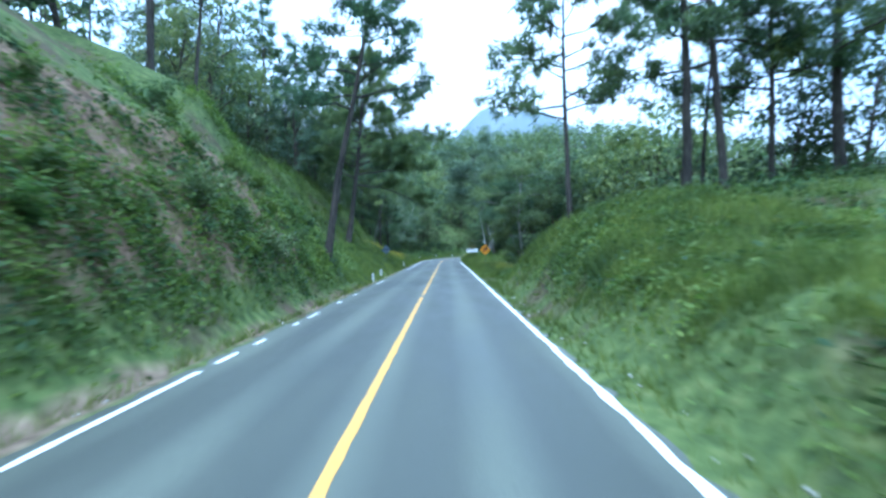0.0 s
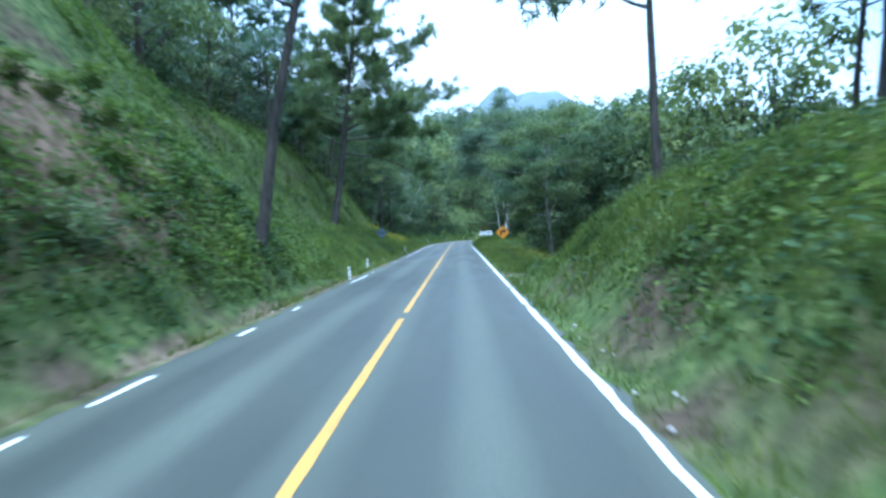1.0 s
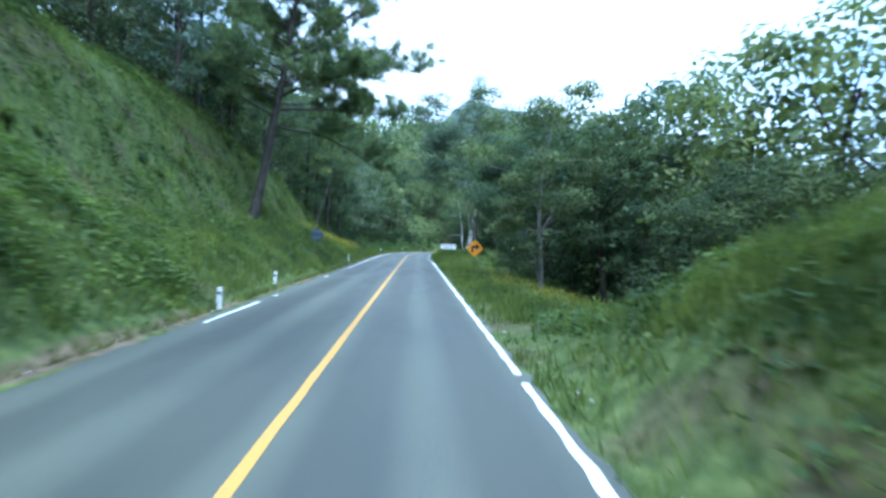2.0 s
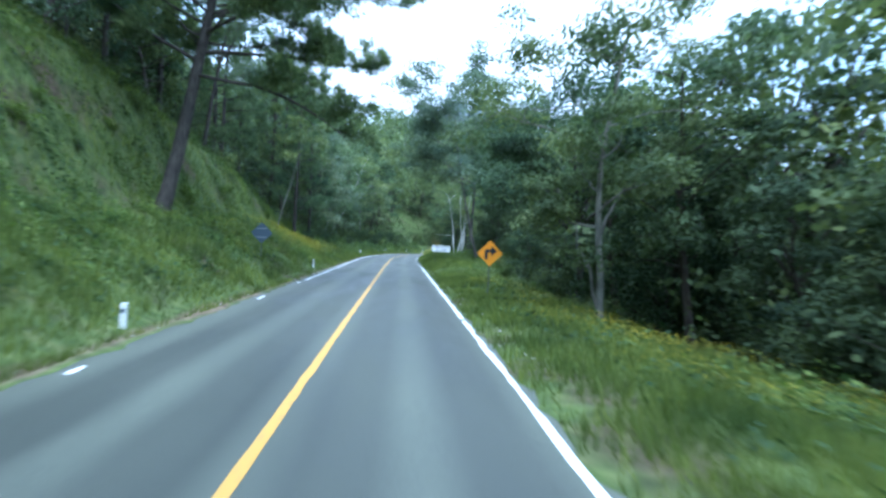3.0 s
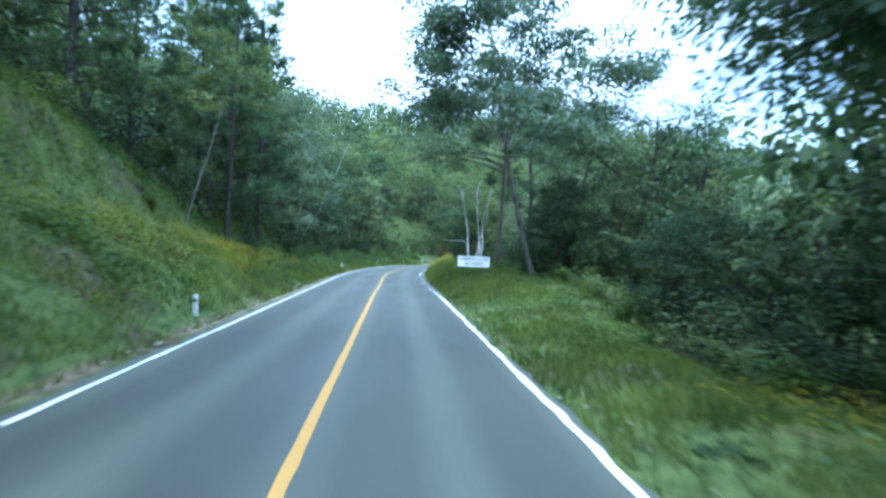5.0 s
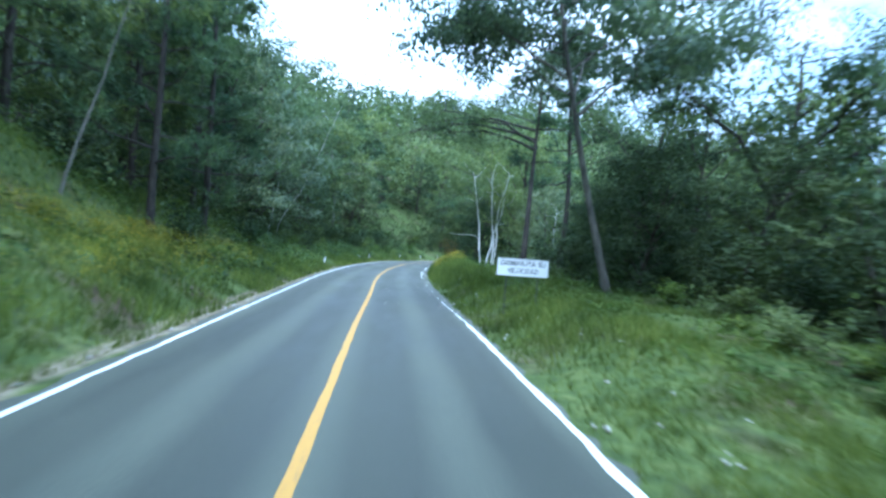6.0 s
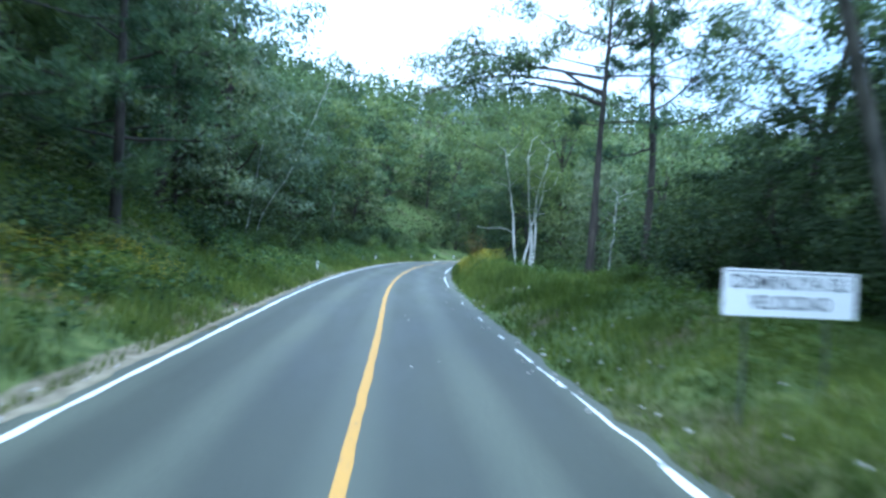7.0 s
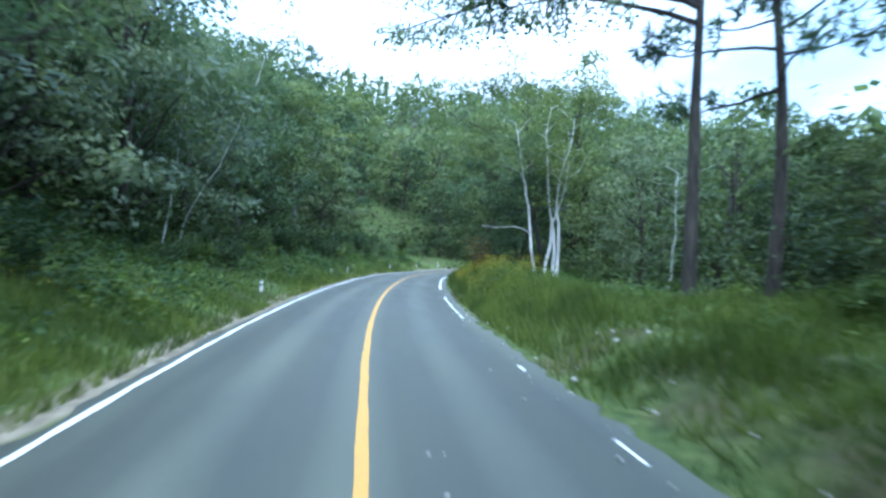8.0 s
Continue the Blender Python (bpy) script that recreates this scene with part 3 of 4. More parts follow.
def leafy_tree(seed, H, radius, crown_from, n_leaves, leaf, r0, lean=(0, 0), stems=1, bark_mat=None, leaf_mat=None, name="tree", label="", droop=0.2, bare=0.0, twigs=4, limbs=12, sway=0.055, boughs=(), pad=1.0, lift=0.0):
    """A broad-leaved tree. boughs: extra great limbs, each (height as a share of the trunk, (dx, dy, dz) to its tip)."""
    rng = np.random.RandomState(seed)
    t = empty(name, pose(0, 0, 0), label, "tree", "roadside trees")
    paths, pads = [], []
    size = pad * (0.135 * radius + 0.30)

    def branch_out(limb, az, reach, lr, count, first=0.35):
        paths.append((limb, lr * (1 - 0.85 * np.linspace(0, 1, len(limb)))))
        for q in range(count):
            g = rng.uniform(first, 0.98)
            b = az + rng.choice((-1, 1)) * rng.uniform(0.4, 1.2)
            twig = wander(rng, along(limb, g), (math.cos(b), math.sin(b), rng.uniform(-0.1, 0.6)), max(reach * 0.42, 0.5), 4, 0.2)
            paths.append((twig[[0, 2, 4]], lr * 0.4 * np.array((1, 0.6, 0.15))))
            pads.append((twig[-1], size * rng.uniform(0.55, 1.1)))
            if rng.rand() < 0.7:
                pads.append((twig[2] + rng.normal(0, 0.2, 3), size * rng.uniform(0.5, 0.95)))
        pads.append((limb[-1], size * rng.uniform(0.7, 1.25)))

    for k in range(stems):
        a = rng.uniform(0, 6.28)
        spread = 0.0 if stems == 1 else 0.22
        d = (lean[0] / H + spread * math.cos(a), lean[1] / H + spread * math.sin(a), 1)
        off = (0, 0, -0.5) if stems == 1 else (0.22 * math.cos(a), 0.22 * math.sin(a), -0.5)
        trunk = wander(rng, off, d, H * 0.88 + 0.5, 9, sway, 0.02)
        rad = r0 * (1 - 0.8 * np.linspace(0, 1, 10) ** 0.9)
        rad[0] *= 1.35
        paths.append((trunk, rad))
        nl = max(5, int(limbs / stems))
        az = rng.uniform(0, 6.28)
        for j in range(nl):
            f = crown_from + (0.98 - crown_from) * (j + rng.uniform(0, 0.8)) / nl
            az += 2.4 + rng.normal(0, 0.3)
            reach = radius * (1.05 - 0.50 * abs(f - 0.66) / 0.4) * rng.uniform(0.7, 1.2)
            rise = rng.uniform(0.25, 0.7) + lift
            limb = wander(rng, along(trunk, f), (math.cos(az), math.sin(az), rise), max(reach, 0.8), 6, 0.16, -0.02)
            branch_out(limb, az, reach, r0 * (0.42 - 0.25 * f), twigs)
        if not boughs or stems > 1:
            pads += [(trunk[-1], size), (trunk[-2], size)]
        for f, tip in boughs if k == 0 else ():
            s0, tip = along(trunk, f), np.array(tip, float)
            g = np.linspace(0, 1, 8)[:, None]
            limb = s0 + tip * g + (0, 0, 0.09 * np.linalg.norm(tip)) * np.sin(math.pi * g) + rng.normal(0, 0.10, (8, 3)) * np.sin(math.pi * g)
            branch_out(limb, math.atan2(tip[1], tip[0]), 0.5 * np.linalg.norm(tip), r0 * 0.42, twigs + 4, 0.2)
    V, F = tubes(paths, 7)
    smooth(mesh_object("trunk", V, F, bark_mat or M_BARK, t))
    if bare:
        pads = [p for p in pads if rng.rand() > bare]
    V, F = leaf_pads(rng, pads, n_leaves, leaf, droop)
    mesh_object("crown", V, F, leaf_mat or M_LEAF, t)
    return t


def mass_tree(seed, H, radius, n_leaves, leaf, leaf_mat, label, lumps=16, low=0.12):
    """A full rounded tree: great leafy lumps from near the ground to the top, round a forking trunk."""
    rng = np.random.RandomState(seed)
    t = empty("tree", pose(0, 0, 0), label, "tree", "roadside trees")
    trunk = wander(rng, (0, 0, -0.5), (rng.normal(0, 0.05), rng.normal(0, 0.05), 1), H * 0.8 + 0.5, 7, 0.06)
    paths, pads = [(trunk, 0.018 * H * np.linspace(1.2, 0.25, 8))], []
    az = rng.uniform(0, 6.28)
    for j in range(lumps):
        f = (j + rng.uniform(0.2, 0.8)) / lumps
        az += 2.4 + rng.normal(0, 0.3)
        z = H * (low + (0.94 - low) * f)
        out = radius * 0.72 * math.sqrt(max(0.02, 1 - abs(2 * f - 0.75) ** 2.2 / 1.6)) * rng.uniform(0.75, 1.1)
        tip = np.array((out * math.cos(az), out * math.sin(az), z)) + along(trunk, min(f, 0.98)) * (1, 1, 0)
        s0 = along(trunk, max(0.12, min(0.95, f * 0.85)))
        g = np.linspace(0, 1, 5)[:, None]
        paths.append((s0 + (tip - s0) * g + rng.normal(0, 0.08, (5, 3)) * g, 0.006 * H * np.linspace(1, 0.2, 5)))
        pads.append((tip, radius * rng.uniform(0.26, 0.44)))
        for q in range(2):
            pads.append((tip + rng.normal(0, 1, 3) * radius * (0.28, 0.28, 0.18), radius * rng.uniform(0.14, 0.26)))
    V, F = tubes(paths, 6)
    smooth(mesh_object("trunk", V, F, M_BARK, t))
    V, F = leaf_pads(rng, pads, n_leaves, leaf, 0.08)
    mesh_object("crown", V, F, leaf_mat, t)
    return t


def shaped_birch(seed, stems, radius, n_leaves, label, dead=None):
    """A birch with slender stems; each stem runs through (across, up) points. dead: a bare side branch."""
    rng = np.random.RandomState(seed)
    t = empty("birch_tree", pose(0, 0, 0), label, "tree", "roadside birches")
    paths, clusters = [], []
    for stem in stems:
        k = np.array(stem, float)
        f = np.linspace(0, len(k) - 1, 14)
        i = np.arange(len(k))
        pts = np.stack([np.interp(f, i, k[:, 0]), 0.25 * np.sin(f * 1.3 + seed), np.interp(f, i, k[:, 1])], 1)
        pts[1:-1] = (pts[:-2] + 2 * pts[1:-1] + pts[2:]) / 4
        pts += rng.normal(0, 0.03, pts.shape)
        pts[0, 2] -= 0.4
        paths.append((pts, radius * (1 - 0.72 * np.linspace(0, 1, 14))))
        az = rng.uniform(0, 6.28)
        for j in range(9):
            g = 0.55 + 0.44 * j / 8
            az += 2.4 + rng.normal(0, 0.3)
            limb = wander(rng, along(pts, g), (math.cos(az), math.sin(az), rng.uniform(0.3, 1.0)), rng.uniform(0.9, 2.2), 5, 0.18)
            paths.append((limb, radius * 0.3 * (1 - 0.85 * np.linspace(0, 1, 6))))
            clusters += [limb[3], limb[4], limb[5]]
    if dead:
        k = np.array(dead, float)
        paths.append((np.stack([k[:, 0], 0 * k[:, 0], k[:, 1]], 1), radius * np.linspace(0.55, 0.25, len(k))))
    V, F = tubes(paths, 8)
    smooth(mesh_object("trunk", V, F, M_BIRCH, t))
    clusters = np.array(clusters)
    c = clusters[rng.choice(len(clusters), n_leaves)] + np.clip(rng.normal(0, 1, (n_leaves, 3)), -1.7, 1.7) * (0.45, 0.45, 0.3)
    V, F = leaf_quads(rng, c, 0.2, 0.11, 0.3, 0.5)
    mesh_object("crown", V, F, M_LEAF, t)
    return t


def pine_tree(seed, H, r0, crown_from, reach, tufts, lean=(0, 0), curve=0.03, label="", boughs=26, long_boughs=(), width=0.068):
    """A pine. long_boughs: great limbs of their own, each (height share, azimuth in degrees, length, rise)."""
    rng = np.random.RandomState(seed)
    t = empty("pine_tree", pose(0, 0, 0), label, "tree", "tall pines")
    trunk = wander(rng, (0, 0, -0.5), (lean[0] / H, lean[1] / H, 1), H + 0.5, 12, curve, 0.03)
    rad = r0 * (1 - 0.82 * np.linspace(0, 1, 13))
    rad[0] *= 1.3
    paths, spots, ways = [(trunk, rad)], [], []
    nb = boughs
    az = rng.uniform(0, 6.28)
    for j in range(nb):
        f = crown_from + (0.99 - crown_from) * (j + rng.uniform(0, 1)) / nb
        az += 2.4 + rng.normal(0, 0.4)
        g = (f - crown_from) / (1 - crown_from)
        ln = reach * (1 - 0.72 * g) * rng.uniform(0.6, 1.2)
        limb = wander(rng, along(trunk, f), (math.cos(az), math.sin(az), 0.05 + 0.5 * g), ln, 6, 0.13, 0.02)
        lr = 0.015 + 0.008 * ln + 0.02 * (1 - g)
        paths.append((limb, lr * (1 - 0.8 * np.linspace(0, 1, 7))))
        for q in range(5 + int(ln * 0.7)):
            h = rng.uniform(0.35, 1.0)
            b = az + rng.uniform(-1.2, 1.2)
            twig = wander(rng, along(limb, h), (math.cos(b), math.sin(b), rng.uniform(-0.1, 0.6)), ln * 0.30 + 0.2, 3, 0.15, 0.05)
            paths.append((twig[[0, 3]], lr * 0.35 * np.array((1, 0.3))))
            for w in (1, 2, 3):
                spots.append(twig[w])
                ways.append(unit(twig[w] - twig[w - 1] + (0, 0, 0.1)))
    for f, turn, ln, rise in long_boughs:
        a0 = radians(turn)
        limb = wander(rng, along(trunk, f), (math.cos(a0), math.sin(a0), rise), ln, 9, 0.07, -0.012)
        paths.append((limb, r0 * 0.30 * (1 - 0.8 * np.linspace(0, 1, 10))))
        for q in range(int(ln * 2.6)):
            h = rng.uniform(0.30, 1.0)
            b = a0 + rng.uniform(-1.0, 1.0)
            twig = wander(rng, along(limb, h), (math.cos(b), math.sin(b), rng.uniform(-0.1, 0.7)), ln * 0.16 + 0.4, 3, 0.15, 0.05)
            paths.append((twig[[0, 3]], r0 * 0.07 * np.array((1, 0.3))))
            for w in (1, 2, 3, 3):
                spots.append(twig[w])
                ways.append(unit(twig[w] - twig[w - 1] + (0, 0, 0.1)))
        twig = wander(rng, along(limb, 0.55), (math.cos(a0), math.sin(a0), -1.6), 2.4, 5, 0.12)
        paths.append((twig, 0.03 * np.linspace(1, 0.25, 6)))
    # dead stubs below the crown
    for j in range(5):
        f = crown_from * rng.uniform(0.4, 1.0)
        a = rng.uniform(0, 6.28)
        stub = wander(rng, along(trunk, f), (math.cos(a), math.sin(a), 0.1), rng.uniform(0.4, 1.4), 4, 0.2, -0.05)
        paths.append((stub, 0.022 * np.array((1, 0.8, 0.6, 0.4, 0.2))))
    V, F = tubes(paths, 7)
    smooth(mesh_object("trunk", V, F, M_BARK_DARK, t))
    spots, ways = np.array(spots), np.array(ways)
    pick = rng.choice(len(spots), tufts)
    per = 8
    c = np.repeat(spots[pick] + rng.normal(0, 0.16, (tufts, 3)), per, axis=0)
    w = np.repeat(ways[pick], per, axis=0)
    d = unit(w * 0.5 + rng.normal(0, 0.6, (len(c), 3)) + (0, 0, -0.08))
    V, F = blades(rng, c, d, rng.uniform(0.30, 0.58, len(c)), width)
    mesh_object("crown", V, F, M_NEEDLE, t)
    return t


def stand(kind, x, y, turn=0.0, size=1.0, sink=0.1, copy=True):
    m = pose(x, y, ground_z(x, y) - sink, 0, 0, turn) @ Matrix.Scale(size, 4)
    if not copy or kind not in STOOD:
        STOOD.append(kind)
        kind.matrix_basis = m
        return kind
    return copy_thing(kind, m)


STOOD = []
PINE_LABEL = "tall pine with dark bare trunk and sparse needle tufts"
BROAD_LABEL = "leafy broad-crowned roadside tree with grey-brown trunk"

# trees that the road passes close by
stand(pine_tree(11, 21, 0.34, 0.40, 6.4, 13000, (3.4, 3.0), 0.012, "tall pine leaning towards the road on the grassy slope", 60, ((0.33, -8, 8.5, -0.02), (0.38, 20, 9.0, 0.22), (0.43, -35, 8.5, 0.25), (0.47, 5, 9.5, 0.25), (0.52, 45, 8.0, 0.3), (0.36, 170, 5.5, 0.4), (0.56, -15, 8.5, 0.3)), 0.05), -9.5, 63.1)
stand(pine_tree(12, 18, 0.22, 0.45, 4.4, 1500, (3.6, 0), 0.03, "dark pine trunk rising from the foot of the cut bank"), -5.3, 31.8)
stand(pine_tree(13, 15, 0.15, 0.36, 4.2, 1500, (-0.2, 0), 0.02, "slim straight pine on the grassy bank"), 7.2, 29.2)
stand(pine_tree(14, 17, 0.25, 0.40, 5.0, 2000, (-0.6, 0), 0.05, "pine with a bent dark trunk on the bank"), 11.8, 26.8)
stand(pine_tree(15, 17, 0.22, 0.36, 4.8, 1900, (-0.3, 0), 0.02, "straight dark pine on the bank"), 13.3, 26.3)
stand(pine_tree(45, 16, 0.17, 0.34, 4.6, 1800, (0.2, 0), 0.02, "slim dark pine with low boughs on the bank"), 16.6, 28.6)
stand(pine_tree(46, 18, 0.30, 0.34, 5.4, 2400, (0.1, 0), 0.02, "thick-trunked dark pine on top of the bank"), 19.2, 27.6)
stand(leafy_tree(47, 8.5, 3.2, 0.30, 500, 0.16, 0.09, (0.6, 0), 2, M_BARK_GREY, M_LEAF_PALE, label="small half-bare tree with spreading grey branches", bare=0.6), 15.0, 41.0)
stand(leafy_tree(16, 18.5, 5.2, 0.64, 15000, 0.20, 0.25, (0.2, 0), 1, M_BARK_DARK, M_LEAF, label="tall straight dark-trunked tree with leafy boughs over the road", droop=0.5, twigs=5, limbs=12, sway=0.012, boughs=((0.57, (-6.2, 3.0, 1.2)), (0.61, (-9.6, 6.2, 0.6)), (0.65, (-9.0, 8.4, 0.6)), (0.60, (-7.4, 0.6, 1.6)))), 10.0, 111.0)
stand(pine_tree(17, 18, 0.24, 0.42, 4.0, 860, (0.5, 0), 0.02, "tall straight dark pine among undergrowth"), 12.5, 110.6)
stand(leafy_tree(21, 12.6, 5.4, 0.55, 34000, 0.17, 0.24, (-0.9, 0), 1, M_BARK_DARK, M_LEAF, label="spreading dark-trunked tree with arching forked limbs and layered crown", droop=0.55, twigs=5, limbs=9, boughs=((0.40, (-5.2, -1.5, 2.6)), (0.44, (-3.4, 2.2, 4.6)), (0.46, (4.8, -0.6, 3.4)), (0.52, (2.2, -3.6, 4.0)), (0.5, (-4.6, 0.6, 4.2)), (0.48, (3.0, 3.6, 3.6))), pad=1.15), 11.3, 68.0)
stand(leafy_tree(22, 11.6, 4.2, 0.36, 14000, 0.18, 0.16, (0.7, 0), 1, M_BARK_PALE, M_LEAF, label="pale grey forked tree rising from the verge", boughs=((0.09, (-1.7, 0.2, 4.4)), (0.34, (2.0, 0.3, 3.4)))), 8.4, 56.0)
stand(leafy_tree(27, 11, 2.6, 0.62, 1500, 0.24, 0.06, (1.4, 0), 1, M_BARK_PALE, M_LEAF, "birch_tree", "slender pale-barked birch above the slope"), -10.2, 91.4)

stand(shaped_birch(24, [[(0, 0), (0.23, 2.7), (-0.1, 4.35), (-0.26, 6.9), (-0.5, 8.5), (-0.2, 10)], [(0.2, 0), (0.48, 2.7), (0.39, 4.35), (0.4, 6.0), (1.0, 7.9), (1.2, 9.4)], [(-0.5, 0), (-0.12, 2.1), (0.2, 3.7), (0.75, 5.2), (0.9, 7.0)]], 0.098, 2600, "white-barked birch with three slender forking stems"), 10.46, 126.2)
stand(shaped_birch(30, [[(0, 0), (-0.23, 3.06), (-0.48, 5.6), (-0.74, 6.9), (-1.3, 9.2)]], 0.082, 1200, "slim white-barked birch with a bare crooked side branch", [(-0.25, 2.9), (-0.74, 3.2), (-1.3, 3.3), (-2.2, 3.2), (-3.06, 3.3)]), 9.5, 126.3)
stand(shaped_birch(25, [[(-0.1, 0), (0.0, 1.3), (0.53, 4.5), (1.0, 7.4), (1.2, 9.4)]], 0.06, 600, "slender white-barked birch at the edge of the meadow"), -10.0, 124.8)
stand(shaped_birch(26, [[(-0.7, 0), (-0.4, 1.6), (0.0, 2.6), (1.2, 4.0), (2.0, 6.0), (2.83, 8.5), (3.6, 10.5), (4.2, 12)]], 0.05, 700, "thin white-barked birch bending towards the road"), -8.9, 125.2)
stand(shaped_birch(29, [[(-0.3, 0), (-0.1, 2), (0.1, 4), (0.3, 6)]], 0.06, 300, "thin white birch sapling in the undergrowth"), 14.7, 120.5)

stand(leafy_tree(20, 18.0, 6.8, 0.44, 36000, 0.25, 0.155, (-4.8, 0.6), 1, M_BARK_GREY, M_LEAF_PALE, label="large spreading tree on a pale trunk leaning over the road", twigs=6, limbs=20, sway=0.02, boughs=((0.42, (5.2, 3.0, 3.4)), (0.5, (-3.4, 4.6, 3.0)), (0.46, (3.0, 6.5, 4.0)))), 8.6, 90.9)
stand(leafy_tree(48, 11.5, 5.2, 0.48, 9000, 0.15, 0.26, (2.0, 0.6), 1, M_BARK_DARK, M_LEAF_DARK, label="umbrella-crowned tree with bare radiating limbs", twigs=5, limbs=8, boughs=((0.42, (4.6, -1.0, 3.4)), (0.45, (-3.4, 1.0, 4.2)), (0.5, (5.2, 1.6, 2.2)), (0.5, (1.0, -4.0, 3.6))), bare=0.35), 13.8, 91.0)
stand(leafy_tree(49, 12.5, 4.8, 0.50, 8000, 0.15, 0.20, (1.0, 0.4), 1, M_BARK_DARK, M_LEAF, label="tall open-crowned tree with thin dark limbs", twigs=5, limbs=10, boughs=((0.45, (3.6, -0.6, 4.2)), (0.5, (-3.2, 0.6, 3.8))), bare=0.35), 13.2, 100.5)
stand(leafy_tree(19, 15.5, 6.6, 0.32, 14000, 0.20, 0.24, (-1.0, 0), 1, M_BARK_DARK, M_LEAF, label="large leafy tree at the inside of the bend"), 12.6, 134.0)
stand(leafy_tree(18, 17, 7.0, 0.34, 12000, 0.20, 0.18, (1.5, -0.5), 1, M_BARK_DARK, M_LEAF_PALE, label="tall leafy tree on the slope with boughs over the road"), -13.5, 80.0)
BROAD = [
    leafy_tree(31, 14.5, 5.6, 0.30, 7000, 0.29, 0.26, (-1.2, 0), 1, None, M_LEAF, label=BROAD_LABEL),
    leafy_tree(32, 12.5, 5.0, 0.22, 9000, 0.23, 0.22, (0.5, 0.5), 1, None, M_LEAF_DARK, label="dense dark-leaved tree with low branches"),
    leafy_tree(33, 11.0, 4.4, 0.28, 5600, 0.27, 0.18, (0, -0.6), 2, None, M_LEAF_PALE, label="pale-leaved tree with two stems"),
    leafy_tree(34, 13.5, 4.6, 0.34, 5600, 0.27, 0.20, (0.6, 0), 1, M_BARK_PALE, M_LEAF, label="slim leafy tree with pale grey trunk"),
    leafy_tree(35, 9.0, 4.0, 0.15, 5600, 0.27, 0.15, (0, 0), 2, M_BARK_DARK, M_LEAF_DARK, label="low bushy dark tree at the wood's edge"),
]
DENSE = pine_tree(44, 17, 0.20, 0.16, 3.6, 1250, (0.4, 0), 0.02, "dense dark conifer with foliage almost to the ground", 34)
for x, y, z in ((-9.2, 103.6, 1.08), (-9.8, 98.0, 0.95), (-11.8, 100.5, 0.95), (-13.6, 103.5, 1.1), (-11.6, 109.0, 0.9), (-14.5, 112.5, 1.1), (-12.4, 117.5, 0.95), (-15.5, 97.0, 1.05), (-14.5, 88.0, 1.0), (-16.5, 92.0, 1.1), (-16.6, 72.0, 0.95), (-16.0, 78.5, 1.05), (-18.5, 66.0, 1.0)):
    stand(DENSE, x, y, (x * 53 + y * 17) % 360, z)
PINES = [
    pine_tree(41, 18, 0.20, 0.40, 3.4, 600, (0.8, 0), 0.03, PINE_LABEL),
    pine_tree(42, 16, 0.16, 0.45, 2.9, 500, (-0.4, 0.4), 0.03, PINE_LABEL),
    pine_tree(43, 20, 0.22, 0.52, 3.6, 600, (0.3, -0.5), 0.02, PINE_LABEL),
]
BACK = [
    mass_tree(36, 13.0, 4.8, 2500, 0.44, M_LEAF, "full rounded green tree in the wood"),
    mass_tree(37, 11.0, 4.4, 2300, 0.44, M_LEAF_DARK, "dense dark-leaved tree branching from the ground"),
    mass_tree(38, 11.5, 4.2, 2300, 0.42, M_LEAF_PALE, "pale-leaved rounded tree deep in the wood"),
]
MASS = [
    mass_tree(136, 12.5, 4.4, 7500, 0.25, M_LEAF, "full rounded green tree at the wood's edge", 20, 0.08),
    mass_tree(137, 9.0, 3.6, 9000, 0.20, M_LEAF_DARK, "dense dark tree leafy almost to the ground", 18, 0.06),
    mass_tree(138, 11.0, 3.8, 6500, 0.24, M_LEAF_PALE, "pale grey-green rounded tree at the wood's edge", 18, 0.10),
]
BIG = [(15.2, 61.0, 1, 0.9), (19.5, 66.0, 2, 0.8), (11.6, 101.4, 6, 0.72), (14.8, 107.4, 6, 0.80), (11.4, 97.6, 6, 0.66), (-13.2, 127.0, 5, 1.25), (-11.8, 133.5, 7, 1.2), (10.6, 79.5, 6, 0.66), (10.2, 92.6, 6, 0.90), (12.4, 95.4, 6, 1.0), (11.6, 88.6, 6, 0.80), (15.4, 104.6, 6, 0.8), (12.5, 57.5, 0, 0.82), (17.0, 113.5, 6, 0.85), (13.6, 50.5, 6, 1.0), (13.6, 45.5, 6, 0.95), (12.9, 74.0, 6, 0.8), (15.5, 84.0, 6, 0.75), (9.4, 130.8, 6, 1.12), (7.8, 137.0, 6, 1.05), (10.5, 146.0, 0, 0.9)]
for x, y, k, z in BIG:
    kind = (BROAD + MASS)[k]
    stand(kind, x, y, (x * 97 + y * 31) % 360 if STOOD.count(kind) else 0, z)

rng = np.random.RandomState(77)
OPEN = [(7.6, 121.0), (8.0, 116.0), (9.5, 122.5), (8.6, 105.5), (11.0, 106.5), (7.0, 112.0), (12.0, 103.5), (12.5, 116.6), (13.6, 118.6), (8.8, 124.0)]
taken = OPEN + [(o.matrix_basis.translation.x, o.matrix_basis.translation.y) for o in bpy.data.objects if o.get("category") == "tree"]


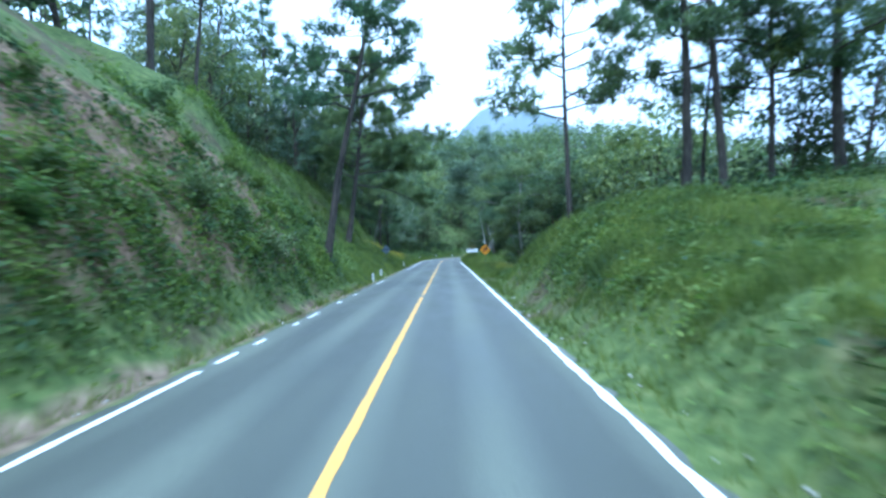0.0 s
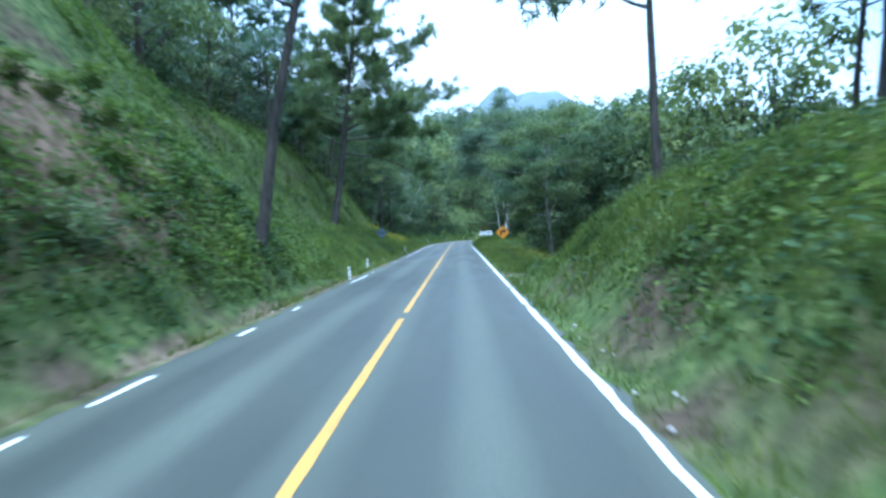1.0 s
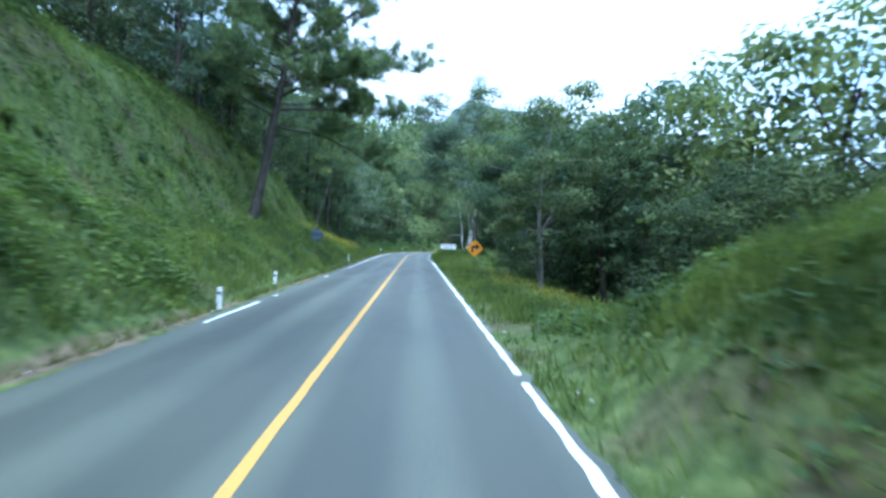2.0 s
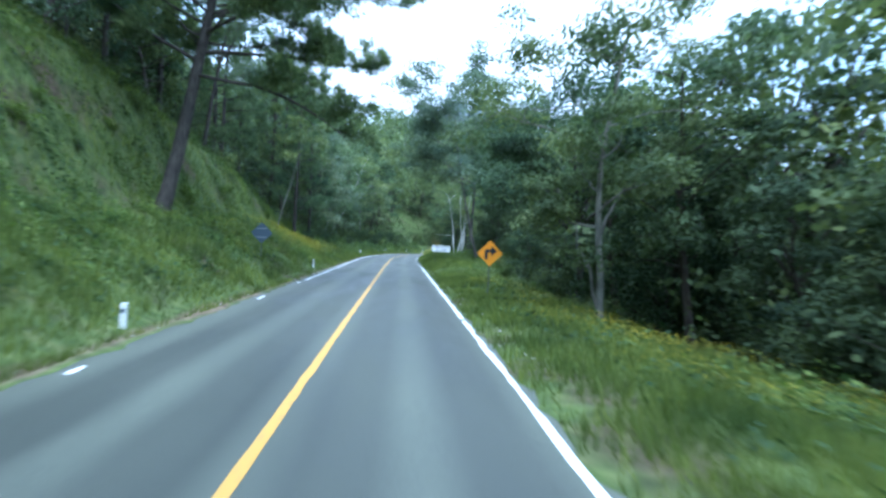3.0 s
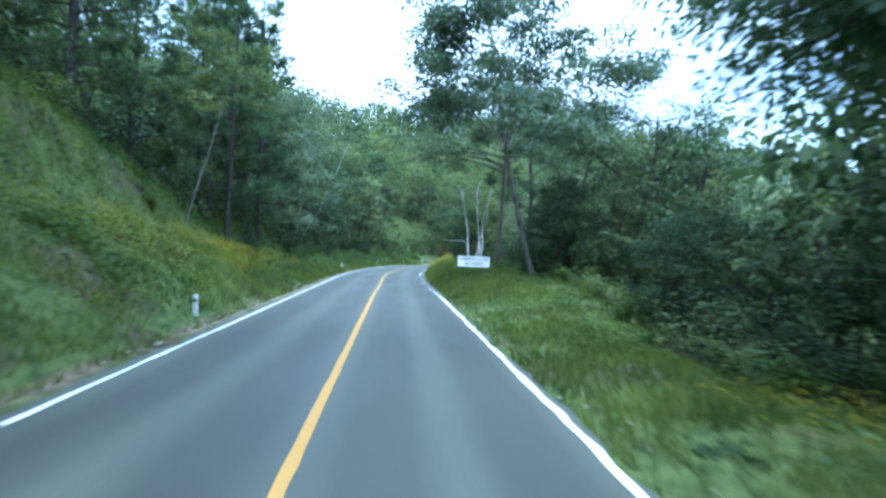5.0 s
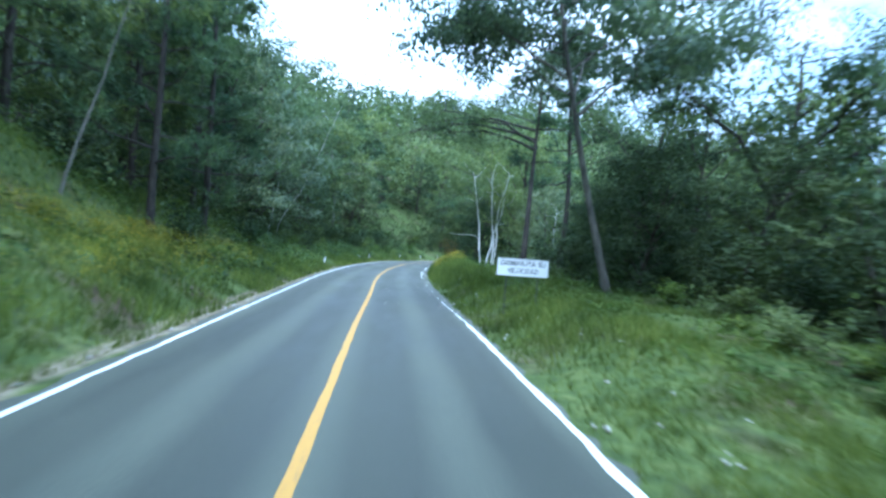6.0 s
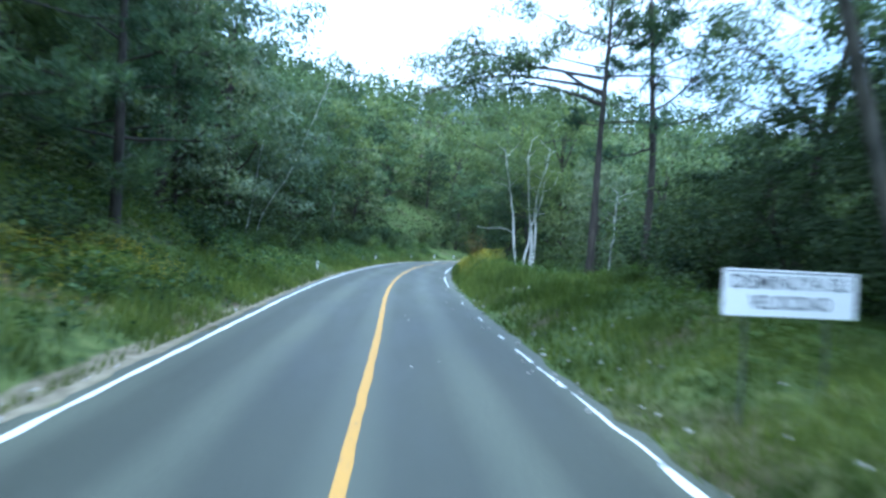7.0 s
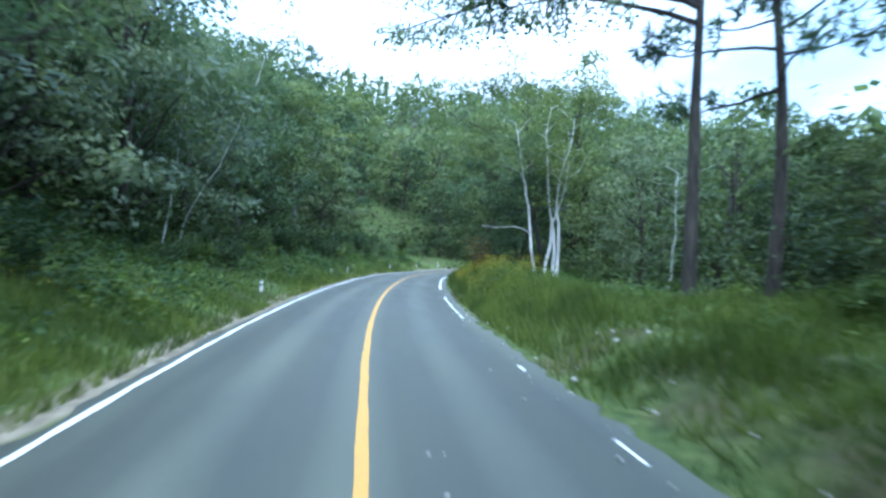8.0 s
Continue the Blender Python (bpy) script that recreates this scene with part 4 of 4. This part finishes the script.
def scatter(count, s_range, d_range, kinds, sizes, gap):
    made = 0
    for _ in range(count * 12):
        if made >= count:
            break
        s, d = rng.uniform(*s_range), rng.uniform(*d_range)
        x, y = (float(v) for v in road_point(np.array(s), np.array(d)))
        if min((x - a) ** 2 + (y - b) ** 2 for a, b in taken) < gap * gap:
            continue
        taken.append((x, y))
        kind = kinds[rng.randint(len(kinds))]
        if kind in BROAD + MASS and (d > 16 or d < -17 or s > 150):
            kind = BACK[(BROAD + MASS).index(kind) % 3]
        stand(kind, x, y, rng.uniform(0, 360), rng.uniform(*sizes))
        made += 1


B, P, M = BROAD, PINES, MASS
scatter(10, (8, 34), (14.5, 28), [P[0], P[1], P[2], B[4]], (0.75, 1.0), 3.0)
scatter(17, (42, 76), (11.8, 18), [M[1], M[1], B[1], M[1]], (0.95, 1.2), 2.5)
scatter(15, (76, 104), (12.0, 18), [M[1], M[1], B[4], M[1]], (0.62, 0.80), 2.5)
scatter(14, (40, 76), (18, 30), BACK, (0.7, 0.9), 3.0)
scatter(12, (76, 125), (18, 30), BACK, (0.5, 0.65), 3.0)
scatter(10, (102, 128), (13.0, 24), [M[1], M[1], M[2]], (0.62, 0.80), 3.0)
scatter(15, (128, 165), (10.5, 26), [M[0], M[1], M[2], B[3], M[0]], (0.84, 1.12), 3.2)
scatter(17, (-6, 40), (-22, -11.0), [P[0], P[1], P[2], P[0], B[3], B[2], B[4]], (0.75, 1.0), 2.4)
scatter(12, (38, 62), (-26, -15.5), [P[0], P[1], P[2], B[3], B[2], P[0]], (0.75, 1.0), 2.4)
scatter(28, (60, 100), (-28, -14.5), [P[0], P[1], P[2], M[0], M[2], M[1], B[0]], (0.75, 1.05), 2.8)
scatter(28, (96, 165), (-28, -10.0), [P[0], M[0], M[2], B[3], M[1], M[0], M[2]], (0.98, 1.32), 2.8)
scatter(24, (160, 205), (-36, -7.5), [M[0], M[1], M[2]], (0.95, 1.3), 3.4)
scatter(12, (165, 205), (8.5, 30), [M[0], M[1], M[2]], (0.9, 1.2), 3.6)
stand(M[0], -14.3, 120.5, 40.0, 1.30)
stand(M[2], -16.5, 112.5, 200.0, 1.45)

# far woods beyond the bend and over the hills, past counting
rng = np.random.RandomState(91)
cs = []
while len(cs) < 2100:
    a, r = rng.uniform(-1.9, 1.9) if len(cs) % 3 == 0 else rng.uniform(-0.6, 0.8), rng.uniform(0, 1) ** 0.8 * 340 + 30
    x, y = r * math.sin(a), 70 + r * math.cos(a)
    d, s = (float(v[0]) for v in road_coords(np.array([x]), np.array([y])))
    if abs(d) > 27 or (s > 206 and abs(d) > 9):
        cs.append((x, y))
while len(cs) < 3000:
    x, y = rng.uniform(-125, 135), rng.uniform(-45, 190)
    d, s = (float(v[0]) for v in road_coords(np.array([x]), np.array([y])))
    if abs(d) > (24 if d > 0 else 29):
        cs.append((x, y))
while len(cs) < 3700:
    x, y = rng.uniform(30, 330), rng.uniform(60, 420)
    d, s = (float(v[0]) for v in road_coords(np.array([x]), np.array([y])))
    if abs(d) > 24:
        cs.append((x, y))
cs = np.array(cs)
cz = height(cs[:, 0], cs[:, 1])
size = rng.uniform(2.2, 5.2, len(cs))
tall = np.where((cs[:, 0] > 0) & (cs[:, 1] < 130), 0.75, 1.0) * rng.uniform(8, 17, len(cs))
per = 40
k = np.repeat(np.arange(len(cs)), per)
u = unit(rng.normal(0, 1, (len(k), 3)) + (0, 0, 0.3)) * (rng.uniform(0.7, 1.05, (len(k), 1)))
lump = 1 + 0.25 * np.sin(u[:, :1] * 5 + k[:, None]) + 0.2 * np.cos(u[:, 1:2] * 6 + k[:, None] * 1.7)
c = np.stack([cs[k, 0], cs[k, 1], cz[k] + tall[k] - size[k] * 1.1], 1) + u * lump * np.stack([size[k], size[k], size[k] * 1.25], 1)
V, F = clump_leaves(rng, c, u, 1.35, 0.95)
far = mesh_object("far_woods", V, F, M_LEAF)
tagged(far, "dense green woods over the hills beyond the bend", "woods", kind="stuff")
paths = [(np.array([(x, y, z - 0.5), (x, y, z + h * 0.6)]), (0.16, 0.08)) for (x, y), z, h in zip(cs, cz, tall)]
V, F = tubes(paths, 4)
trunks = mesh_object("timber", V, F, M_BARK, far)

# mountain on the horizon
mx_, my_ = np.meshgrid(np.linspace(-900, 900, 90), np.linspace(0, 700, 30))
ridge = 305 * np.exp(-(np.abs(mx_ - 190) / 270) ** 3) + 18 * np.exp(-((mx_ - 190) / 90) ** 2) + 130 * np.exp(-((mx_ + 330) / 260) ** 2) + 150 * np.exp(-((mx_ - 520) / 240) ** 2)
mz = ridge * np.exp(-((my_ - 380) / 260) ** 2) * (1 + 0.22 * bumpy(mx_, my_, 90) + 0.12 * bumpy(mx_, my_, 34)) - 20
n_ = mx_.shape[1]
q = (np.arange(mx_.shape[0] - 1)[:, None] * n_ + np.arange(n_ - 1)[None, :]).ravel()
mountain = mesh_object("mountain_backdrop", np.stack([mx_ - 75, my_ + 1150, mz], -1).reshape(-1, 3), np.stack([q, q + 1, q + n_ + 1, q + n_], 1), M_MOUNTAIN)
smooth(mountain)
tagged(mountain, "wooded mountain far behind the valley, with haze painted in as blue-grey", "mountain", kind="structure")

# ---- undergrowth ----


def shrub(seed, radius, tall, n, leaf, mat, label):
    rng = np.random.RandomState(seed)
    b = empty("bush", pose(0, 0, 0), label, "bush", "bushes along the verge")
    paths, tips = [], []
    for j in range(9):
        a = rng.uniform(0, 6.28)
        w = rng.uniform(0.2, 1.0)
        st = wander(rng, (0.1 * math.cos(a), 0.1 * math.sin(a), -0.15), (w * math.cos(a) * radius / tall, w * math.sin(a) * radius / tall, 1), tall * rng.uniform(0.7, 1.1), 5, 0.18)
        paths.append((st[[0, 2, 5]], 0.022 * np.array((1, 0.7, 0.2))))
        tips += [st[2], st[3], st[4], st[5]]
    V, F = tubes(paths, 5)
    mesh_object("woody_base", V, F, M_BARK, b)
    tips = np.array(tips)
    c = tips[rng.choice(len(tips), n)] + np.clip(rng.normal(0, 1, (n, 3)), -1.6, 1.6) * (radius * 0.19, radius * 0.19, tall * 0.09)
    c[:, 2] = np.maximum(c[:, 2], 0.05)
    V, F = leaf_quads(rng, c, leaf, leaf * 0.5, 0.25, 0.5)
    mesh_object("foliage", V, F, mat, b)
    return b


SHRUBS = [
    shrub(51, 1.1, 1.7, 640, 0.215, M_WEED, "green leafy roadside bush"),
    shrub(52, 1.4, 2.4, 740, 0.245, M_LEAF, "tall dense green bush at the wood's edge"),
    shrub(53, 0.8, 1.1, 460, 0.19, M_WEED, "low bright green bush in the grass"),
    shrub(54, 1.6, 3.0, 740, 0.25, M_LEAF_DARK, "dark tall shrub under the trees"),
    shrub(55, 0.9, 1.2, 420, 0.22, M_WEED_DARK, "low dark green bush on the bank"),
]
rng = np.random.RandomState(15)
S = SHRUBS
scatter(26, (0, 34), (-6.6, -5.0), [S[0], S[1], S[4], S[2], S[4]], (0.6, 0.95), 0.9)
scatter(10, (4, 30), (-8.4, -6.6), [S[2], S[0]], (0.5, 0.8), 1.2)
scatter(14, (0, 40), (-11, -8.8), [S[0], S[1], S[0], S[2]], (0.7, 1.05), 1.0)
scatter(20, (38, 92), (-12.0, -6.2), [S[0], S[2], S[2]], (0.6, 0.95), 1.6)
scatter(30, (36, 80), (-16.0, -9.8), [S[0], S[1], S[2], S[4], S[4]], (0.6, 1.0), 1.2)
scatter(24, (95, 160), (-11.0, -7.0), [S[0], S[1], S[3]], (0.7, 1.1), 1.6)
scatter(12, (2, 16), (5.0, 9), [S[2]], (0.5, 0.75), 1.1)
scatter(34, (8, 37), (5.2, 12.0), [S[2], S[2], S[0], S[4]], (0.4, 0.75), 1.0)
stand(shrub(56, 1.3, 2.3, 700, 0.2, M_RUST, "rust-brown bush at the inside of the bend"), 6.9, 129.0)
for x, y, k, z in ((-8.6, 121.8, 1, 1.1), (-9.9, 120.6, 3, 1.1), (-7.6, 122.6, 0, 1.1), (-11.4, 121.4, 1, 1.0)):
    stand(S[k], x, y, 40 * x, z)
scatter(12, (40, 64), (11.8, 15.0), [S[3], S[1], S[3]], (0.8, 1.3), 1.5)
scatter(22, (64, 108), (9.8, 14.0), [S[3], S[1], S[3]], (0.8, 1.3), 1.5)
scatter(10, (104, 124), (9.0, 14.0), [S[2], S[2], S[0]], (0.6, 0.9), 1.5)
scatter(22, (60, 104), (8.9, 11.2), [S[1], S[0], S[2]], (0.7, 1.1), 1.4)
scatter(26, (124, 160), (8.6, 14.0), [S[3], S[1], S[0]], (0.8, 1.2), 1.5)
scatter(14, (45, 140), (-16, -12), [S[3], S[1]], (0.8, 1.3), 1.6)
scatter(44, (128, 200), (-13.0, -7.2), [S[1], S[3], S[0]], (0.9, 1.5), 1.3)


def strip_points(rng, n, s_range, d_range, bias=1.0):
    s = rng.uniform(*s_range, n)
    d = d_range[0] + (d_range[1] - d_range[0]) * rng.uniform(0, 1, n) ** bias
    x, y = road_point(s, d)
    return np.stack([x, y, height(x, y)], 1), s, d


def grass_patch(rng, n, s_range, d_range, lo, hi, bias=1.0):
    base, s, d = strip_points(rng, n, s_range, d_range, bias)
    dense = bumpy(base[:, 0], base[:, 1], 1.1) + 0.6 * bumpy(base[:, 0] + 9, base[:, 1], 3.7)
    keep = rng.uniform(-0.45, 0.4, n) < dense + 0.12
    base = base[keep]
    m = len(base)
    tall = 0.6 + 0.8 * (bumpy(base[:, 0] + 4, base[:, 1] + 2, 2.3) + 0.5)
    way = unit(np.stack([rng.normal(0, 0.35, m), rng.normal(0, 0.35, m), np.ones(m)], 1))
    base[:, 2] -= 0.03
    return blades(rng, base, way, rng.uniform(lo, hi, m) * tall, rng.uniform(0.018, 0.05, m))


def join(lists):
    V, F, b = [], [], 0
    for v, f in lists:
        V.append(v)
        F.append(f + b)
        b += len(v)
    return np.concatenate(V), np.concatenate(F)


rng = np.random.RandomState(61)
V, F = join([
    grass_patch(rng, 65000, (-4, 105), (3.42, 7.5), 0.10, 0.42, 0.9),
    grass_patch(rng, 40000, (2, 38), (5.0, 11), 0.25, 0.6),
    grass_patch(rng, 26000, (36, 64), (4.1, 12.0), 0.25, 0.6),
    grass_patch(rng, 50000, (60, 106), (3.9, 9.5), 0.10, 0.30),
    grass_patch(rng, 24000, (2, 42), (10.0, 26), 0.3, 0.7),
    grass_patch(rng, 45000, (100, 160), (3.9, 10), 0.25, 0.75),
    grass_patch(rng, 26000, (106, 145), (3.6, 6.0), 0.3, 0.72),
    grass_patch(rng, 70000, (-4, 160), (-3.92, -7.5), 0.10, 0.42, 1.5),
    grass_patch(rng, 80000, (34, 110), (-16, -4.4), 0.25, 0.65),
    grass_patch(rng, 30000, (95, 165), (-12, -4.4), 0.20, 0.60),
])
grass = mesh_object("grass", V, F, M_GRASS)
tagged(grass, "uneven green grass along both verges and slopes", "grass", kind="stuff")


def weed_patch(rng, n, s_range, d_range, radius, tall, per, leaf):
    base, s, d = strip_points(rng, n, s_range, d_range)
    keep = bumpy(base[:, 0] + 17, base[:, 1], 2.6) > rng.uniform(-0.4, 0.15, n)
    base = base[keep]
    k = np.repeat(np.arange(len(base)), per)
    grow = rng.uniform(0.5, 1.2, len(base))
    c = base[k] + rng.normal(0, 1, (len(k), 3)) * (radius, radius, 0) * grow[k, None]
    c[:, 2] = height(c[:, 0], c[:, 1]) + np.abs(rng.normal(0, 0.5, len(k))) * tall * grow[k]
    return leaf_quads(rng, c, leaf, leaf * 0.5, 0.1, 0.45)


V, F = join([
    weed_patch(rng, 500, (-4, 30), (-6.4, -4.6), 0.30, 0.7, 40, 0.18),
    weed_patch(rng, 420, (28, 42), (-12, -4.6), 0.32, 0.7, 40, 0.18),
    weed_patch(rng, 200, (-4, 28), (-12, -8.4), 0.32, 0.6, 36, 0.18),
    weed_patch(rng, 200, (-4, 28), (-8.6, -6.2), 0.26, 0.4, 30, 0.16),
    weed_patch(rng, 900, (-2, 38), (4.6, 14), 0.32, 0.42, 38, 0.17),
    weed_patch(rng, 1150, (38, 100), (-16, -5.2), 0.35, 0.6, 40, 0.16),
    weed_patch(rng, 500, (40, 110), (6, 13), 0.35, 0.5, 45, 0.15),
    weed_patch(rng, 560, (95, 165), (-14, -5.0), 0.40, 0.9, 46, 0.18),
    weed_patch(rng, 450, (108, 165), (4.4, 12), 0.38, 0.8, 50, 0.17),
])
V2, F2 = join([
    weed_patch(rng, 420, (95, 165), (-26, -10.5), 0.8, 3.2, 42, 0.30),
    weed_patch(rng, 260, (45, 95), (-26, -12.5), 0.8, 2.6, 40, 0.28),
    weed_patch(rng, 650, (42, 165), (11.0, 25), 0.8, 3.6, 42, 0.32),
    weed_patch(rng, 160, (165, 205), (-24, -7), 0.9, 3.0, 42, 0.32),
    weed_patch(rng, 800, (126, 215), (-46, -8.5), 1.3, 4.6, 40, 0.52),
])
V3, F3 = join([
    weed_patch(rng, 340, (118, 160), (10.5, 24), 1.0, 5.5, 46, 0.34),
    weed_patch(rng, 120, (100, 120), (13.5, 22), 0.9, 5.0, 46, 0.34),
    weed_patch(rng, 160, (96, 126), (-17, -10.5), 0.9, 4.0, 46, 0.32),
])
VD, FD = join([
    weed_patch(rng, 420, (-4, 34), (-9.5, -4.7), 0.34, 0.6, 36, 0.20),
    weed_patch(rng, 420, (-2, 38), (4.8, 13), 0.36, 0.40, 36, 0.19),
    weed_patch(rng, 520, (36, 92), (-16, -5.0), 0.40, 0.5, 38, 0.18),
    weed_patch(rng, 560, (-2, 46), (10.5, 28), 0.6, 0.9, 36, 0.25),
    weed_patch(rng, 620, (92, 165), (-13, -5.0), 0.45, 0.9, 44, 0.20),
    weed_patch(rng, 260, (36, 66), (4.6, 10.5), 0.36, 0.5, 38, 0.17),
    weed_patch(rng, 160, (106, 150), (4.6, 10), 0.40, 0.7, 40, 0.18),
])
dark_weeds = mesh_object("dark_weeds", VD, FD, M_WEED_DARK)
tagged(dark_weeds, "darker green broad-leaved weeds in patches on the slopes", "weeds", kind="stuff")
thicket = mesh_object("thicket", V3, F3, M_LEAF)
tagged(thicket, "head-high green thicket closing the gaps between trunks", "thicket", kind="stuff")
# leaf colour already darkened for the shade between the trunks
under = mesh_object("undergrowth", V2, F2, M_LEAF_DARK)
tagged(under, "dense undergrowth between the trunks of the wood, shade painted into its leaves", "undergrowth", kind="stuff")
weeds = mesh_object("weeds", V, F, M_WEED)
tagged(weeds, "tangled green weeds and low plants on the banks", "weeds", kind="stuff")


def flower_patch(rng, n, s_range, d_range, lo, hi):
    base, s, d = strip_points(rng, n, s_range, d_range)
    keep = bumpy(base[:, 0] + 3, base[:, 1] + 8, 2.0) > rng.uniform(-0.3, 0.25, n)
    base = base[keep]
    base[:, 2] += rng.uniform(lo, hi, len(base))
    return leaf_quads(rng, base, 0.038, 0.034, 0.0, 0.7)


V, F = join([
    flower_patch(rng, 9000, (62, 110), (-11, -4.8), 0.25, 1.0),
    flower_patch(rng, 24000, (76, 100), (-9.5, -5.2), 0.3, 0.9),
    flower_patch(rng, 11000, (44, 68), (5.0, 10.5), 0.25, 0.6),
    flower_patch(rng, 1200, (112, 150), (4.6, 7.5), 0.5, 1.1),
    flower_patch(rng, 11000, (114, 132), (3.9, 6.2), 0.45, 1.0),
    flower_patch(rng, 300, (5, 30), (6, 9), 0.4, 0.8),
    flower_patch(rng, 700, (40, 76), (-6.5, -4.6), 0.1, 0.4),
])
flowers = mesh_object("wildflowers", V, F, M_FLOWER)
tagged(flowers, "scattered yellow wildflowers among the roadside weeds", "flowers", kind="stuff")

# pale stones and broken asphalt crumbs along the road's edge
rng = np.random.RandomState(8)
V, F = [], []
ball = bmesh.new()
bmesh.ops.create_icosphere(ball, subdivisions=1, radius=1.0)
bv = np.array([v.co[:] for v in ball.verts])
bf = np.array([[v.index for v in f.verts] for f in ball.faces])
ball.free()
for s0, s1, d0, d1, n, lo, hi in ((76, 112, 3.5, 5.8, 90, 0.02, 0.075), (78, 125, -4.4, -3.75, 60, 0.015, 0.06), (-5, 76, -4.4, -3.8, 110, 0.015, 0.05), (0, 76, 3.5, 4.1, 70, 0.015, 0.05), (90, 124, 2.75, 3.45, 70, 0.012, 0.035), (84, 110, 0.6, 2.8, 7, 0.012, 0.03)):
    pts, _, _ = strip_points(rng, n, (s0, s1), (d0, d1))
    for p in pts:
        p[2] = max(p[2], 0.0)
        V.append(bv * rng.uniform(lo, hi) * rng.uniform(0.6, 1.3, 3) * (1, 1, 0.7) + rng.normal(0, 0.003, bv.shape) + p)
F = np.concatenate([bf + i * len(bv) for i in range(len(V))])
M_STONE = paint_material("pale_limestone", (0.46, 0.44, 0.40), (0.24, 0.22, 0.19), 0.48)
gravel = mesh_object("gravel", np.concatenate(V), F, M_STONE)
tagged(gravel, "pale loose stones scattered along the asphalt edge", "gravel", kind="stuff")
